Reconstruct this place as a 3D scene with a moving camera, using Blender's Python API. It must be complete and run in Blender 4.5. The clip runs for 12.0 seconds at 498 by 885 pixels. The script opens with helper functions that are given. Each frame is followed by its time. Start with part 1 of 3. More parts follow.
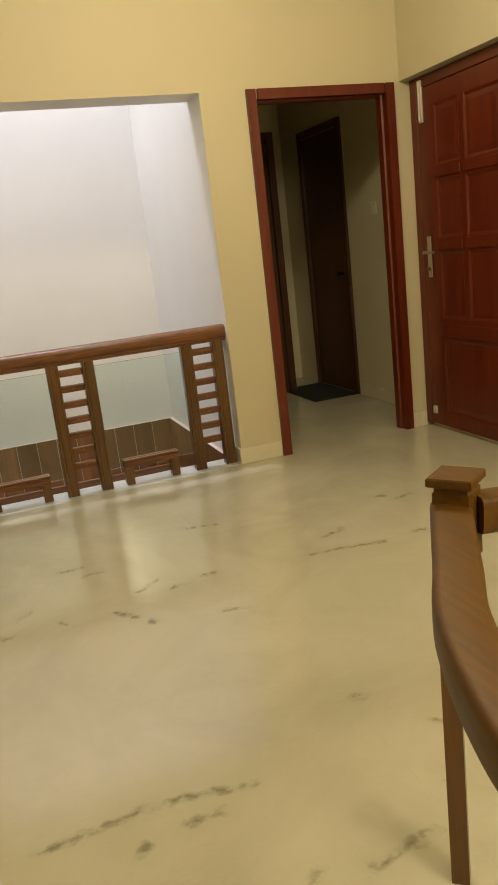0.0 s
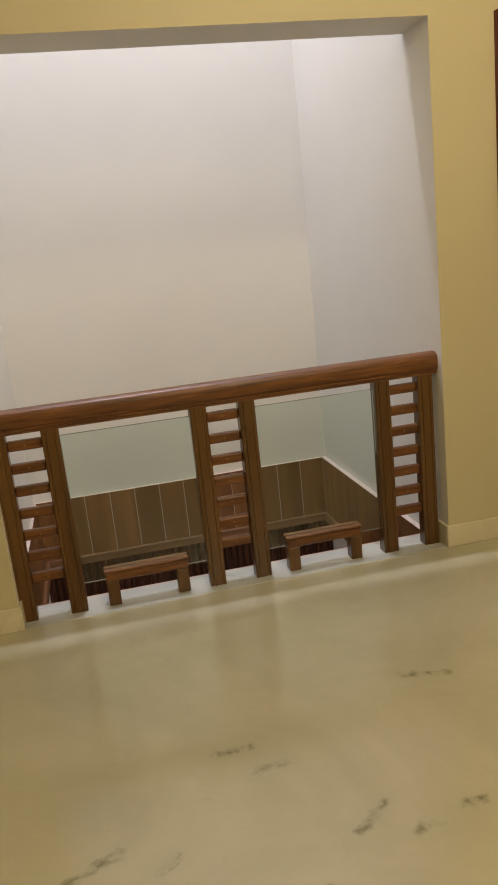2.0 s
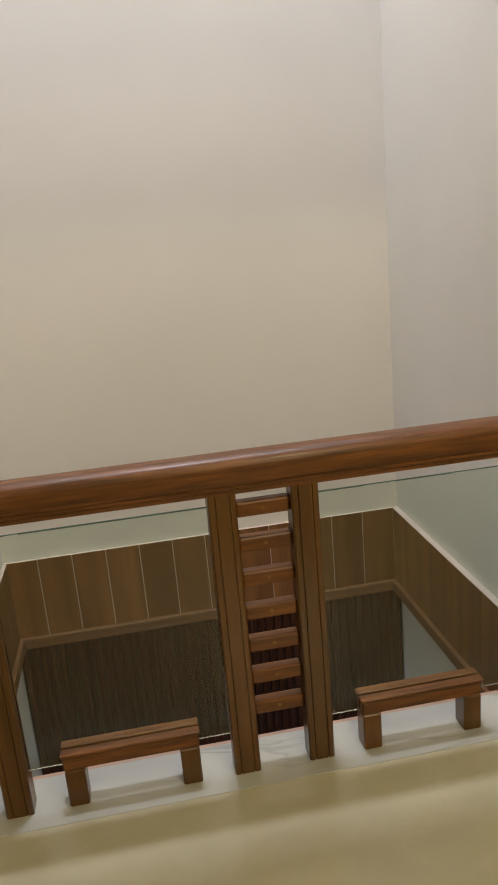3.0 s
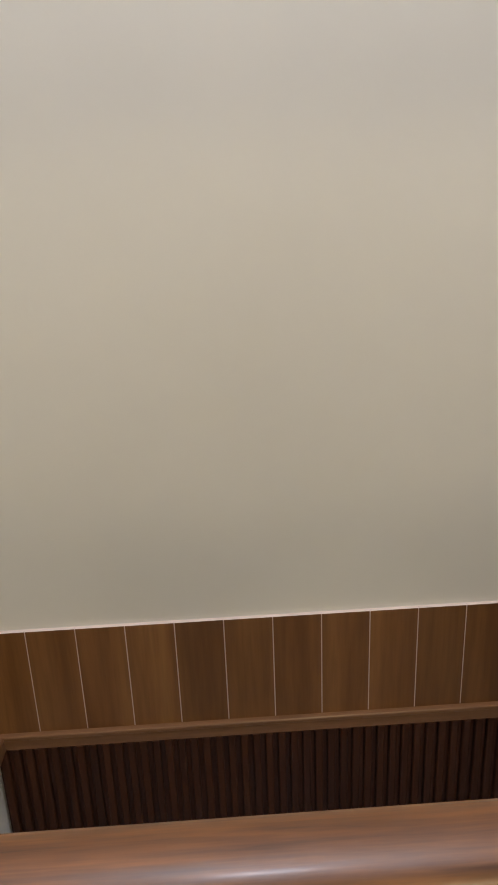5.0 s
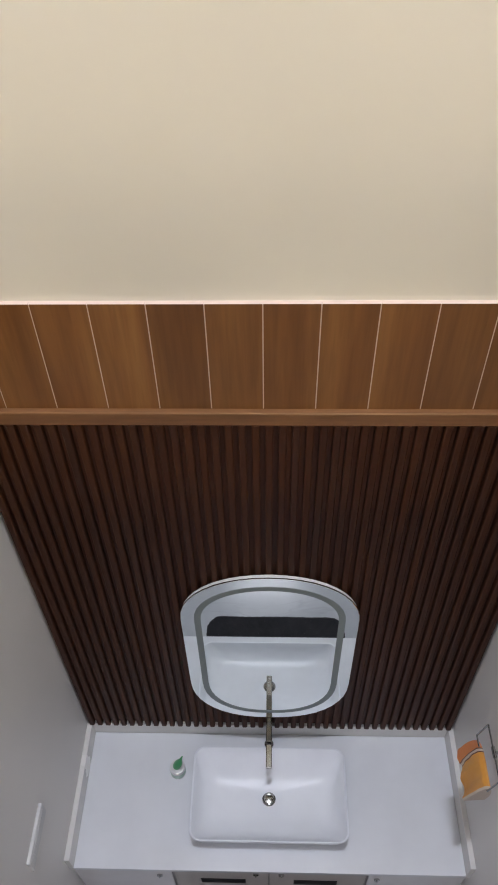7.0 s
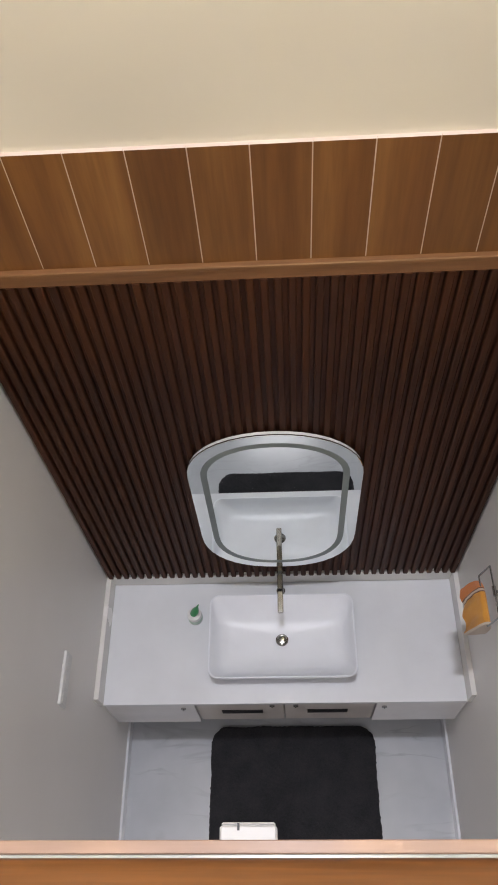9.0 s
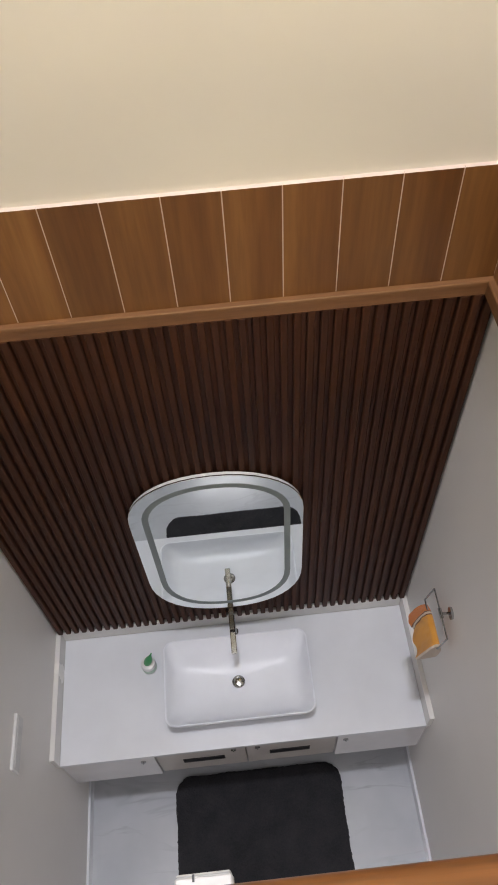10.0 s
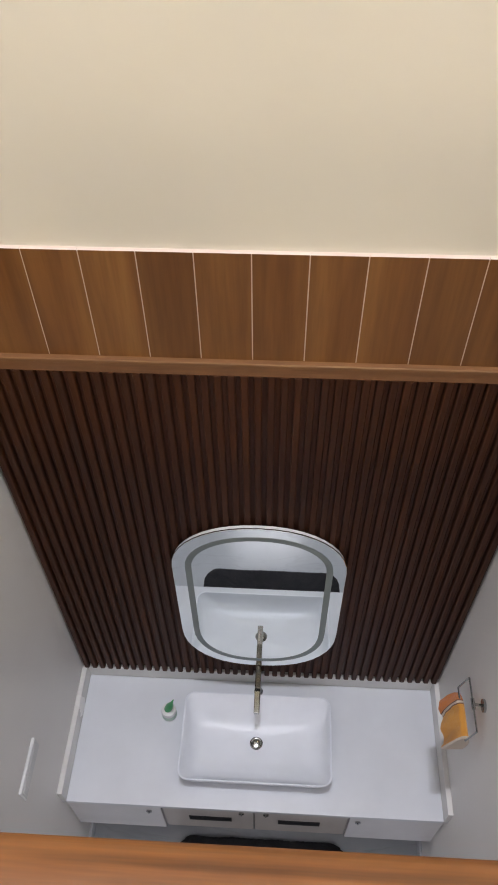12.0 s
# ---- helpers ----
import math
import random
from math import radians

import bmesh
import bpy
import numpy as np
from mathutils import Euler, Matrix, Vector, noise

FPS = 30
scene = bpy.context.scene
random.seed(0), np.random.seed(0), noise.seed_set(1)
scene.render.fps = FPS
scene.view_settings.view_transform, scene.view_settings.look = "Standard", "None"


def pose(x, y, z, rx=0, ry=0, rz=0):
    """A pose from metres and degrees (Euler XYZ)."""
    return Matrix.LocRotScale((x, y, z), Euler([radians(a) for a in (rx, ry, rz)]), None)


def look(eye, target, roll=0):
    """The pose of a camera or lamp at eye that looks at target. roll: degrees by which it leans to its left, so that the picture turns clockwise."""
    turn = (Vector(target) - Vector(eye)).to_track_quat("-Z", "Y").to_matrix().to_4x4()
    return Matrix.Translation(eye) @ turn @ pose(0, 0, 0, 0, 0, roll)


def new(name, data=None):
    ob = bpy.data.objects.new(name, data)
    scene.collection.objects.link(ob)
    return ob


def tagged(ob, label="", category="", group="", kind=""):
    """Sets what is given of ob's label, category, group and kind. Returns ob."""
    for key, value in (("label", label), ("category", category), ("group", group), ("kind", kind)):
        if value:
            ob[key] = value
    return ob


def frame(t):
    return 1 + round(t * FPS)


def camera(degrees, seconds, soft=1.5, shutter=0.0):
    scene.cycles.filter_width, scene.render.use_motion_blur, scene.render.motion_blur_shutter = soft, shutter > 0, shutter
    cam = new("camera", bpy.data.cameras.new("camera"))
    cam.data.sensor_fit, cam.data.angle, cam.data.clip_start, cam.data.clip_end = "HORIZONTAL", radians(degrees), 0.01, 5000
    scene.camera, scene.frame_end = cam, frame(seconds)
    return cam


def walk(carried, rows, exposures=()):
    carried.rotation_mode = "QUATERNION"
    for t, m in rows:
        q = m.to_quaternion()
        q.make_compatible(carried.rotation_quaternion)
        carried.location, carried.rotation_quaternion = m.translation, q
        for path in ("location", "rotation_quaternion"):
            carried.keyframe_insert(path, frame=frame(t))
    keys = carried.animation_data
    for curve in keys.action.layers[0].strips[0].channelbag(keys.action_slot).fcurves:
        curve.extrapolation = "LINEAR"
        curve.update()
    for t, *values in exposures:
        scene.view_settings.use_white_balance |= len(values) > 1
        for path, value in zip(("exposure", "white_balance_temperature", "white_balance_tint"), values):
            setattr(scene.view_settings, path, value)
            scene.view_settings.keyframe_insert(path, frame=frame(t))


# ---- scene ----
cam = camera(36.7, 12.0, soft=1.8)
PATH = [
    (0, look((-1.419, -4.283, 1.306), (-0.794, -2.451, 0.802), -6.7)),
    (0.5, look((-1.438, -3.991, 1.322), (-0.852, -2.157, 0.778), -5.9)),
    (1, look((-1.474, -3.669, 1.334), (-0.899, -1.822, 0.826), -6.4)),
    (1.5, look((-1.44, -3.281, 1.355), (-0.98, -1.393, 0.882), -6.3)),
    (2, look((-1.458, -2.883, 1.351), (-1.07, -0.982, 0.866), -6.1)),
    (2.5, look((-1.352, -1.92, 1.34), (-1.022, -0.006, 0.863), -4.0)),
    (2.7, look((-1.286, -1.778, 1.365), (-0.993, 0.136, 0.866), -5.1)),
    (4.3, look((-1.146, -0.667, 1.352), (-0.908, 1.209, 0.714), -3.53)),
    (4.6, look((-1.102, -0.499, 1.341), (-0.938, 1.385, 0.706), -3.33)),
    (4.7, look((-1.099, -0.447, 1.336), (-0.952, 1.440, 0.704), -3.52)),
    (5, look((-1.107, -0.326, 1.327), (-1.034, 1.556, 0.648), -2.29)),
    (5.5, look((-1.102, -0.15, 1.275), (-1.011, 1.659, 0.418), -0.85)),
    (6, look((-1.017, 0.007, 1.245), (-0.956, 1.656, 0.115), -0.8)),
    (6.5, look((-0.969, 0.052, 1.224), (-0.973, 1.558, -0.092), -0.4)),
    (7, look((-0.951, 0.095, 1.185), (-1.011, 1.468, -0.268), -1.6)),
    (7.5, look((-0.933, 0.107, 1.167), (-1.022, 1.395, -0.36), -3.0)),
    (9.3, look((-0.895, 0.109, 1.151), (-0.987, 1.18, -0.536), -6.5)),
    (9.5, look((-0.885, 0.122, 1.155), (-0.963, 1.207, -0.522), -6.4)),
    (10, look((-0.853, 0.098, 1.171), (-0.813, 1.259, -0.458), -4.3)),
    (10.5, look((-0.828, 0.077, 1.169), (-0.609, 1.258, -0.43), -0.1)),
    (11, look((-0.825, 0.067, 1.176), (-0.557, 1.265, -0.404), 2.0)),
    (11.5, look((-0.838, 0.058, 1.189), (-0.678, 1.307, -0.366), 1.1)),
    (12, look((-0.879, 0.055, 1.189), (-0.966, 1.347, -0.335), -1.0)),
]
EXPOSURES = [(0, 0.05, 6550, 12), (0.5, -0.1, 6650, 12), (1.0, -0.08, 6750, 13), (2.0, -0.30, 6750, 13), (2.6, -0.38, 6850, 11), (4.6, -0.32, 6700, 10), (5.0, -0.31, 6530, 10), (5.5, 0.04, 6350, 8), (6.0, -0.06, 6350, 9), (6.5, 0.24, 6400, 9), (7.5, 0.46, 6650, 12), (9.5, 0.57, 7060, 11), (12.0, 0.55, 6720, 11)]
walk(cam, PATH, EXPOSURES)

# ---- light ----
world = bpy.data.worlds.new("world")
scene.world = world
world.use_nodes = True
world.node_tree.nodes["Background"].inputs[0].default_value = (0.9, 0.92, 1, 1)
world.node_tree.nodes["Background"].inputs[1].default_value = 0.02


def lamp(name, eye, target, size, watts, col):
    data = bpy.data.lights.new(name, "AREA")
    data.shape, data.size, data.size_y = "RECTANGLE", size[0], size[1]
    data.energy, data.color = watts, col
    ob = new(name, data)
    ob.matrix_world = look(eye, target)
    return ob


def bulb(name, at, watts, col, size):
    data = bpy.data.lights.new(name, "POINT")
    data.energy, data.color, data.shadow_soft_size = watts, col, size
    ob = new(name, data)
    ob.location = at
    return ob


WARM = (0.98, 0.85, 0.56)
bulb("landing_light", (-0.35, -1.80, 2.90), 72, WARM, 0.12)
bulb("landing_light", (-0.10, -5.20, 2.70), 134, WARM, 0.48)
COOL = (0.80, 0.845, 1.0)
for x in (-1.14, -0.82):
    lamp("void_light", (x, 1.05, 6.12), (x, 1.05, 0), (0.20, 0.20), 77, COOL)
# unseen fill added under the landing to brighten the lower walls and cabinets
lamp("basin_room_light", (-1.0, -1.9, -0.47), (-1.0, -1.9, -3), (0.8, 0.5), 12, (0.90, 0.89, 1.0))


# ---- materials ----
class Nodes:
    """A short way to write a node material."""

    def __init__(self, name):
        self.m = bpy.data.materials.new(name)
        self.m.use_nodes = True
        self.t = self.m.node_tree
        self.p = self.t.nodes["Principled BSDF"]

    def n(self, kind, operation="", data_type="", blend_type="", use_clamp=False):
        ob = self.t.nodes.new(kind)
        if operation:
            ob.operation = operation
        if data_type:
            ob.data_type = data_type
        if blend_type:
            ob.blend_type = blend_type
        if use_clamp:
            ob.use_clamp = True
        return ob

    def link(self, a, b):
        self.t.links.new(a, b)

    def coords(self, scale=(1, 1, 1), rot=(0, 0, 0), vary=False):
        tc = self.n("ShaderNodeTexCoord")
        mp = self.n("ShaderNodeMapping")
        mp.inputs["Scale"].default_value = scale
        mp.inputs["Rotation"].default_value = rot
        out = tc.outputs["Object"]
        if vary:
            info = self.n("ShaderNodeObjectInfo")
            mul = self.n("ShaderNodeVectorMath", operation="MULTIPLY")
            mul.inputs[1].default_value = (7.3, 5.1, 9.7)
            self.link(info.outputs["Random"], mul.inputs[0])
            add = self.n("ShaderNodeVectorMath", operation="ADD")
            self.link(out, add.inputs[0])
            self.link(mul.outputs[0], add.inputs[1])
            out = add.outputs[0]
        self.link(out, mp.inputs["Vector"])
        return mp.outputs["Vector"]

    def noise(self, vec, scale, detail=4.0, rough=0.55, distort=0.0):
        t = self.n("ShaderNodeTexNoise")
        t.inputs["Scale"].default_value = scale
        t.inputs["Detail"].default_value = detail
        t.inputs["Roughness"].default_value = rough
        t.inputs["Distortion"].default_value = distort
        self.link(vec, t.inputs["Vector"])
        return t.outputs["Fac"]

    def ramp(self, fac, *stops):
        r = self.n("ShaderNodeValToRGB")
        while len(r.color_ramp.elements) < len(stops):
            r.color_ramp.elements.new(0.5)
        for e, (pos, col) in zip(r.color_ramp.elements, stops):
            e.position, e.color = pos, (*col, 1)
        self.link(fac, r.inputs["Fac"])
        return r.outputs["Color"]

    def mix(self, fac, a, b, blend="MIX"):
        m = self.n("ShaderNodeMix", data_type="RGBA", blend_type=blend)
        for value, k in ((fac, 0), (a, 6), (b, 7)):
            if isinstance(value, (int, float)):
                m.inputs[k].default_value = value
            elif isinstance(value, tuple):
                m.inputs[k].default_value = (*value, 1)
            else:
                self.link(value, m.inputs[k])
        return m.outputs[2]

    def math(self, op, a, b=None, clamp=False):
        m = self.n("ShaderNodeMath", operation=op, use_clamp=clamp)
        for k, value in enumerate((a, b)):
            if value is None:
                continue
            if isinstance(value, (int, float)):
                m.inputs[k].default_value = value
            else:
                self.link(value, m.inputs[k])
        return m.outputs[0]

    def remap(self, value, a, b, c, d):
        m = self.n("ShaderNodeMapRange")
        for k, v in zip((1, 2, 3, 4), (a, b, c, d)):
            m.inputs[k].default_value = v
        self.link(value, m.inputs[0])
        return m.outputs[0]

    def bump(self, height, strength, distance=0.002):
        b = self.n("ShaderNodeBump")
        b.inputs["Strength"].default_value = strength
        b.inputs["Distance"].default_value = distance
        self.link(height, b.inputs["Height"])
        self.link(b.outputs["Normal"], self.p.inputs["Normal"])

    def finish(self, color=None, rough=0.5, **more):
        if isinstance(color, tuple):
            self.p.inputs["Base Color"].default_value = (*color, 1)
        elif color is not None:
            self.link(color, self.p.inputs["Base Color"])
        if isinstance(rough, (int, float)):
            self.p.inputs["Roughness"].default_value = rough
        else:
            self.link(rough, self.p.inputs["Roughness"])
        for key, value in more.items():
            self.p.inputs[key.replace("_", " ")].default_value = value
        return self.m


def paint(name, col, rough=0.75, blotch=0.05):
    k = Nodes(name)
    v = k.coords()
    big, fine = k.noise(v, 1.3, 3), k.noise(v, 90, 3)
    lo = tuple(c * (1 - blotch) for c in col)
    c = k.ramp(big, (0.3, lo), (0.7, col))
    k.bump(fine, 0.10, 0.001)
    return k.finish(c, k.remap(big, 0.3, 0.7, rough - 0.05, rough + 0.05))


def wood(name, dark, mid, light, axis="x", rough=0.32, coat=0.25, spread=0.10, fine=60.0, scale=11.0, grip=0.4, gloss=0.5):
    """Stained timber whose grain runs along one axis; every piece differs a little."""
    k = Nodes(name)
    stretch = {"x": (0.06, 1, 1), "y": (1, 0.06, 1), "z": (1, 1, 0.06)}[axis]
    v = k.coords(stretch, vary=True)
    figure = k.noise(v, scale, 4, 0.55, 0.5)
    grain = k.noise(v, fine * 2.2, 3, 0.6)
    c = k.ramp(figure, (0.28, dark), (0.52, mid), (0.76, light))
    g = k.ramp(grain, (0.35, (0.62, 0.58, 0.55)), (0.62, (1.06, 1.04, 1.02)))
    c = k.mix(grip, c, g, "MULTIPLY")
    info = k.n("ShaderNodeObjectInfo")
    tone = k.remap(info.outputs["Random"], 0, 1, 1 - spread, 1 + spread)
    hsv = k.n("ShaderNodeHueSaturation")
    k.link(tone, hsv.inputs["Value"])
    k.link(c, hsv.inputs["Color"])
    k.bump(grain, 0.12, 0.0008)
    return k.finish(hsv.outputs["Color"], k.remap(figure, 0.3, 0.7, rough - 0.06, rough + 0.08), Coat_Weight=coat, Coat_Roughness=0.18, Specular_IOR_Level=gloss)


# streaks of dark mineral in the cream marble: from x, y to x, y
STREAKS = [
    (-1.27, -1.05, -1.17, -1.04), (-1.17, -1.15, -1.10, -1.14), (-0.87, -1.49, -0.81, -1.48), (-0.73, -1.45, -0.68, -1.45),
    (-1.11, -1.58, -1.05, -1.67), (-1.01, -1.71, -1.00, -1.75), (-0.26, -1.51, 0.07, -1.57), (-0.12, -1.37, -0.01, -1.33),
    (0.32, -1.04, 0.37, -1.06), (0.40, -1.14, 0.49, -1.11), (-1.52, -2.70, -1.22, -2.68), (-1.22, -2.68, -0.98, -2.72),
    (-1.17, -2.78, -1.08, -2.78), (-1.29, -2.81, -1.27, -2.80), (-0.84, -3.09, -0.67, -3.06), (-0.97, -3.06, -0.94, -3.04),
    (-0.59, -2.52, -0.56, -2.53), (-1.78, -1.42, -1.56, -1.32), (-1.76, -1.54, -1.50, -1.55), (-1.47, -1.41, -1.43, -1.38),
    (-1.32, -1.53, -1.31, -1.56), (0.24, -1.55, 0.28, -1.56), (-0.63, -0.86, -0.49, -0.91), (-0.74, -1.79, -0.66, -1.82), (-1.00, -1.45, -0.90, -1.37), (-0.45, -2.73, -0.44, -2.74),
]


def cream_marble():
    k = Nodes("cream_marble")
    v = k.coords()
    cloud, wisp = k.noise(v, 1.7, 5, 0.6, 1.2), k.noise(v, 6.5, 6, 0.65, 2.0)
    c = k.ramp(cloud, (0.25, (0.436, 0.407, 0.3)), (0.55, (0.502, 0.473, 0.355)), (0.8, (0.551, 0.523, 0.41)))
    c = k.mix(k.remap(wisp, 0.52, 0.68, 0.0, 0.25), c, (0.52, 0.50, 0.40))
    warp = k.n("ShaderNodeTexNoise")
    warp.inputs["Scale"].default_value, warp.inputs["Detail"].default_value = 22, 4
    k.link(v, warp.inputs["Vector"])
    off = k.n("ShaderNodeVectorMath", operation="SUBTRACT")
    off.inputs[1].default_value = (0.5, 0.5, 0.5)
    k.link(warp.outputs["Color"], off.inputs[0])
    small = k.n("ShaderNodeVectorMath", operation="SCALE")
    small.inputs["Scale"].default_value = 0.055
    k.link(off.outputs[0], small.inputs[0])
    pos = k.n("ShaderNodeVectorMath", operation="ADD")
    k.link(v, pos.inputs[0])
    k.link(small.outputs[0], pos.inputs[1])
    flat = k.n("ShaderNodeVectorMath", operation="MULTIPLY")
    flat.inputs[1].default_value = (1, 1, 0)
    k.link(pos.outputs[0], flat.inputs[0])
    near = None
    for x0, y0, x1, y1 in STREAKS:
        a, b = Vector((x0, y0, 0)), Vector((x1, y1, 0))
        way = (b - a).normalized()
        pa = k.n("ShaderNodeVectorMath", operation="SUBTRACT")
        k.link(flat.outputs[0], pa.inputs[0])
        pa.inputs[1].default_value = a
        dot = k.n("ShaderNodeVectorMath", operation="DOT_PRODUCT")
        k.link(pa.outputs[0], dot.inputs[0])
        dot.inputs[1].default_value = way
        along = k.math("MINIMUM", k.math("MAXIMUM", dot.outputs["Value"], 0.0), (b - a).length)
        on = k.n("ShaderNodeVectorMath", operation="SCALE")
        on.inputs[0].default_value = way
        k.link(along, on.inputs["Scale"])
        rest = k.n("ShaderNodeVectorMath", operation="DISTANCE")
        k.link(pa.outputs[0], rest.inputs[0])
        k.link(on.outputs[0], rest.inputs[1])
        near = rest.outputs["Value"] if near is None else k.math("MINIMUM", near, rest.outputs["Value"])
    core = k.remap(near, 0.002, 0.020, 0.95, 0.0)
    halo = k.remap(near, 0.0, 0.06, 0.22, 0.0)
    broken = k.remap(k.noise(v, 24, 4), 0.43, 0.60, 0.14, 1.0)
    c = k.mix(halo, c, (0.40, 0.385, 0.26))
    c = k.mix(k.math("MULTIPLY", core, broken), c, (0.22, 0.215, 0.14))
    drift = k.noise(k.coords((1, 1.8, 1), (0, 0, -0.35)), 1.9, 6, 0.6, 1.4)
    thread = k.remap(k.math("ABSOLUTE", k.math("SUBTRACT", drift, 0.5)), 0.0, 0.022, 0.20, 0.0)
    c = k.mix(k.math("MULTIPLY", thread, k.remap(wisp, 0.45, 0.6, 0.0, 1.0)), c, (0.42, 0.38, 0.25))
    speck = k.remap(k.noise(k.coords((1, 2.2, 1), (0, 0, 0.5)), 9, 4, 0.6, 0.6), 0.72, 0.77, 0.0, 0.6)
    c = k.mix(speck, c, (0.30, 0.28, 0.20))
    return k.finish(c, k.remap(cloud, 0.3, 0.7, 0.11, 0.18), Coat_Weight=0.25, Coat_Roughness=0.14)


def white_marble(name="white_marble", lo=(0.42, 0.445, 0.475), hi=(0.51, 0.535, 0.565), vein=(0.30, 0.315, 0.34)):
    k = Nodes(name)
    v = k.coords()
    base = k.noise(v, 2.2, 4)
    line = k.noise(k.coords((0.7, 2.4, 1), (0, 0, 0.45)), 1.7, 4, 0.55, 0.5)
    thin = k.remap(k.math("ABSOLUTE", k.math("SUBTRACT", line, 0.5)), 0.0, 0.024, 0.6, 0.0)
    c = k.ramp(base, (0.3, lo), (0.7, hi))
    c = k.mix(k.math("MULTIPLY", thin, k.remap(base, 0.42, 0.62, 0.0, 1.0)), c, vein)
    return k.finish(c, 0.18)


def plain(name, col, rough=0.4, metallic=0.0, grain=0.0, **more):
    k = Nodes(name)
    v = k.coords(vary=True)
    soft = k.noise(v, 5, 3)
    lo = tuple(c * 0.94 for c in col)
    if grain:
        k.bump(k.noise(v, 220, 2), grain, 0.001)
    return k.finish(k.ramp(soft, (0.3, lo), (0.7, col)), k.remap(soft, 0.3, 0.7, rough * 0.9, min(1, rough * 1.1)), Metallic=metallic, **more)


def pile(name, lo, hi, scale, sheen=0.25):
    k = Nodes(name)
    v = k.coords()
    tuft, patch = k.noise(v, scale, 3, 0.7), k.noise(v, 9, 3)
    c = k.mix(0.5, k.ramp(tuft, (0.3, lo), (0.7, hi)), k.ramp(patch, (0.3, lo), (0.7, hi)))
    k.bump(tuft, 0.8, 0.006)
    return k.finish(c, 0.95, Sheen_Weight=sheen)


M_YELLOW = paint("yellow_paint", (0.5632, 0.5016, 0.33), 0.6)
M_WHITE = paint("cream_white_paint", (0.80, 0.775, 0.725))
M_GREY = paint("pale_grey_paint", (0.86, 0.84, 0.81), 0.5)
M_CORRIDOR = paint("olive_cream_paint", (0.62, 0.555, 0.38), 0.55)
M_UPSTAND = plain("cream_stone_strip", (0.74, 0.73, 0.70), 0.25)
M_CREAM = cream_marble()
M_SKIRT = plain("cream_stone", (0.68, 0.62, 0.46), 0.25)
M_JOINT = plain("marble_joint", (0.40, 0.372, 0.272), 0.3)
M_LOWFLOOR = white_marble()
M_SILL = white_marble("pale_sill_marble", (0.40, 0.41, 0.39), (0.47, 0.48, 0.46), (0.26, 0.28, 0.25))
M_RAIL = wood("teak_rail", (0.078, 0.0250, 0.0048), (0.168, 0.0590, 0.0120), (0.242, 0.0910, 0.0215), "x", 0.43, 0.1, 0.06, 75, 70, 0.85)
M_CURVE = wood("teak_curved_rail", (0.09, 0.0387, 0.0036), (0.1188, 0.0531, 0.00495), (0.1494, 0.0693, 0.0072), "y", 0.5, 0.04, 0.06, 50, 18, 0.5, 0.3)
M_POST = wood("teak_post", (0.08528, 0.03404, 0.004635), (0.1242, 0.05206, 0.007416), (0.1632, 0.07208, 0.01159), "z", 0.34, 0.3)
M_MAHOG = wood("mahogany", (0.088, 0.0108, 0.0020), (0.116, 0.0150, 0.0028), (0.145, 0.0205, 0.0040), "z", 0.38, 0.15, 0.03, 40, 16, 0.3, 0.4)
M_DARKDOOR = wood("dark_door_wood", (0.046, 0.016, 0.007), (0.07, 0.025, 0.010), (0.095, 0.035, 0.014), "z", 0.35, 0.3)
M_PLANK = wood("plank_cladding", (0.150, 0.057, 0.014), (0.222, 0.096, 0.028), (0.295, 0.138, 0.044), "z", 0.45, 0.08, 0.12, 30, 9)
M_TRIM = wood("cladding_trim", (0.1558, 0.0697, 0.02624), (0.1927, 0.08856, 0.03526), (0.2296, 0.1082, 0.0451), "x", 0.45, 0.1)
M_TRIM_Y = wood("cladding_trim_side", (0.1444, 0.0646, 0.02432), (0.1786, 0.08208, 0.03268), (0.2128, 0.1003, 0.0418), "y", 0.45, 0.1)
M_EDGE = plain("pale_board_edge", (0.68, 0.555, 0.495), 0.6)
M_CAPSTRIP = wood("pale_pink_beech", (0.36, 0.225, 0.165), (0.43, 0.275, 0.205), (0.49, 0.325, 0.25), "x", 0.5, 0.1, 0.0, 40, 20, 0.2)
M_SLAT = wood("dark_slat", (0.0418, 0.0112, 0.0022), (0.055, 0.015, 0.00304), (0.0694, 0.02, 0.00423), "z", 0.6, 0.0, 0.10, gloss=0.3)
M_SLATBACK = wood("slat_backing", (0.046, 0.0115, 0.0030), (0.060, 0.0150, 0.0040), (0.074, 0.0190, 0.0052), "z", 0.6, 0.0, 0.0)
M_STONE = plain("white_engineered_stone", (0.74, 0.765, 0.80), 0.22)
M_CERAMIC = plain("white_ceramic", (0.80, 0.83, 0.88), 0.32, Specular_IOR_Level=0.35)
M_CABINET = plain("white_laminate", (0.74, 0.735, 0.74), 0.22)
M_CABGREY = plain("grey_laminate", (0.50, 0.47, 0.44), 0.42)
M_CHROME = plain("chrome", (0.46, 0.465, 0.46), 0.14, 1.0)
M_DARKCHROME = plain("dark_chrome", (0.16, 0.155, 0.15), 0.18, 1.0)
M_STEEL = plain("brushed_steel", (0.62, 0.58, 0.50), 0.3, 1.0)
M_BOLT = plain("pale_steel", (0.60, 0.55, 0.44), 0.6, 0.3)
M_BRASS = plain("brass_screw", (0.26, 0.16, 0.07), 0.3, 1.0)
M_BLACK = plain("black_recess", (0.012, 0.012, 0.013), 0.4)
M_MIRROR = plain("mirror_silver", (0.86, 0.90, 0.89), 0.015, 1.0)
M_FROST = plain("frosted_mirror_band", (0.22, 0.26, 0.26), 0.5)
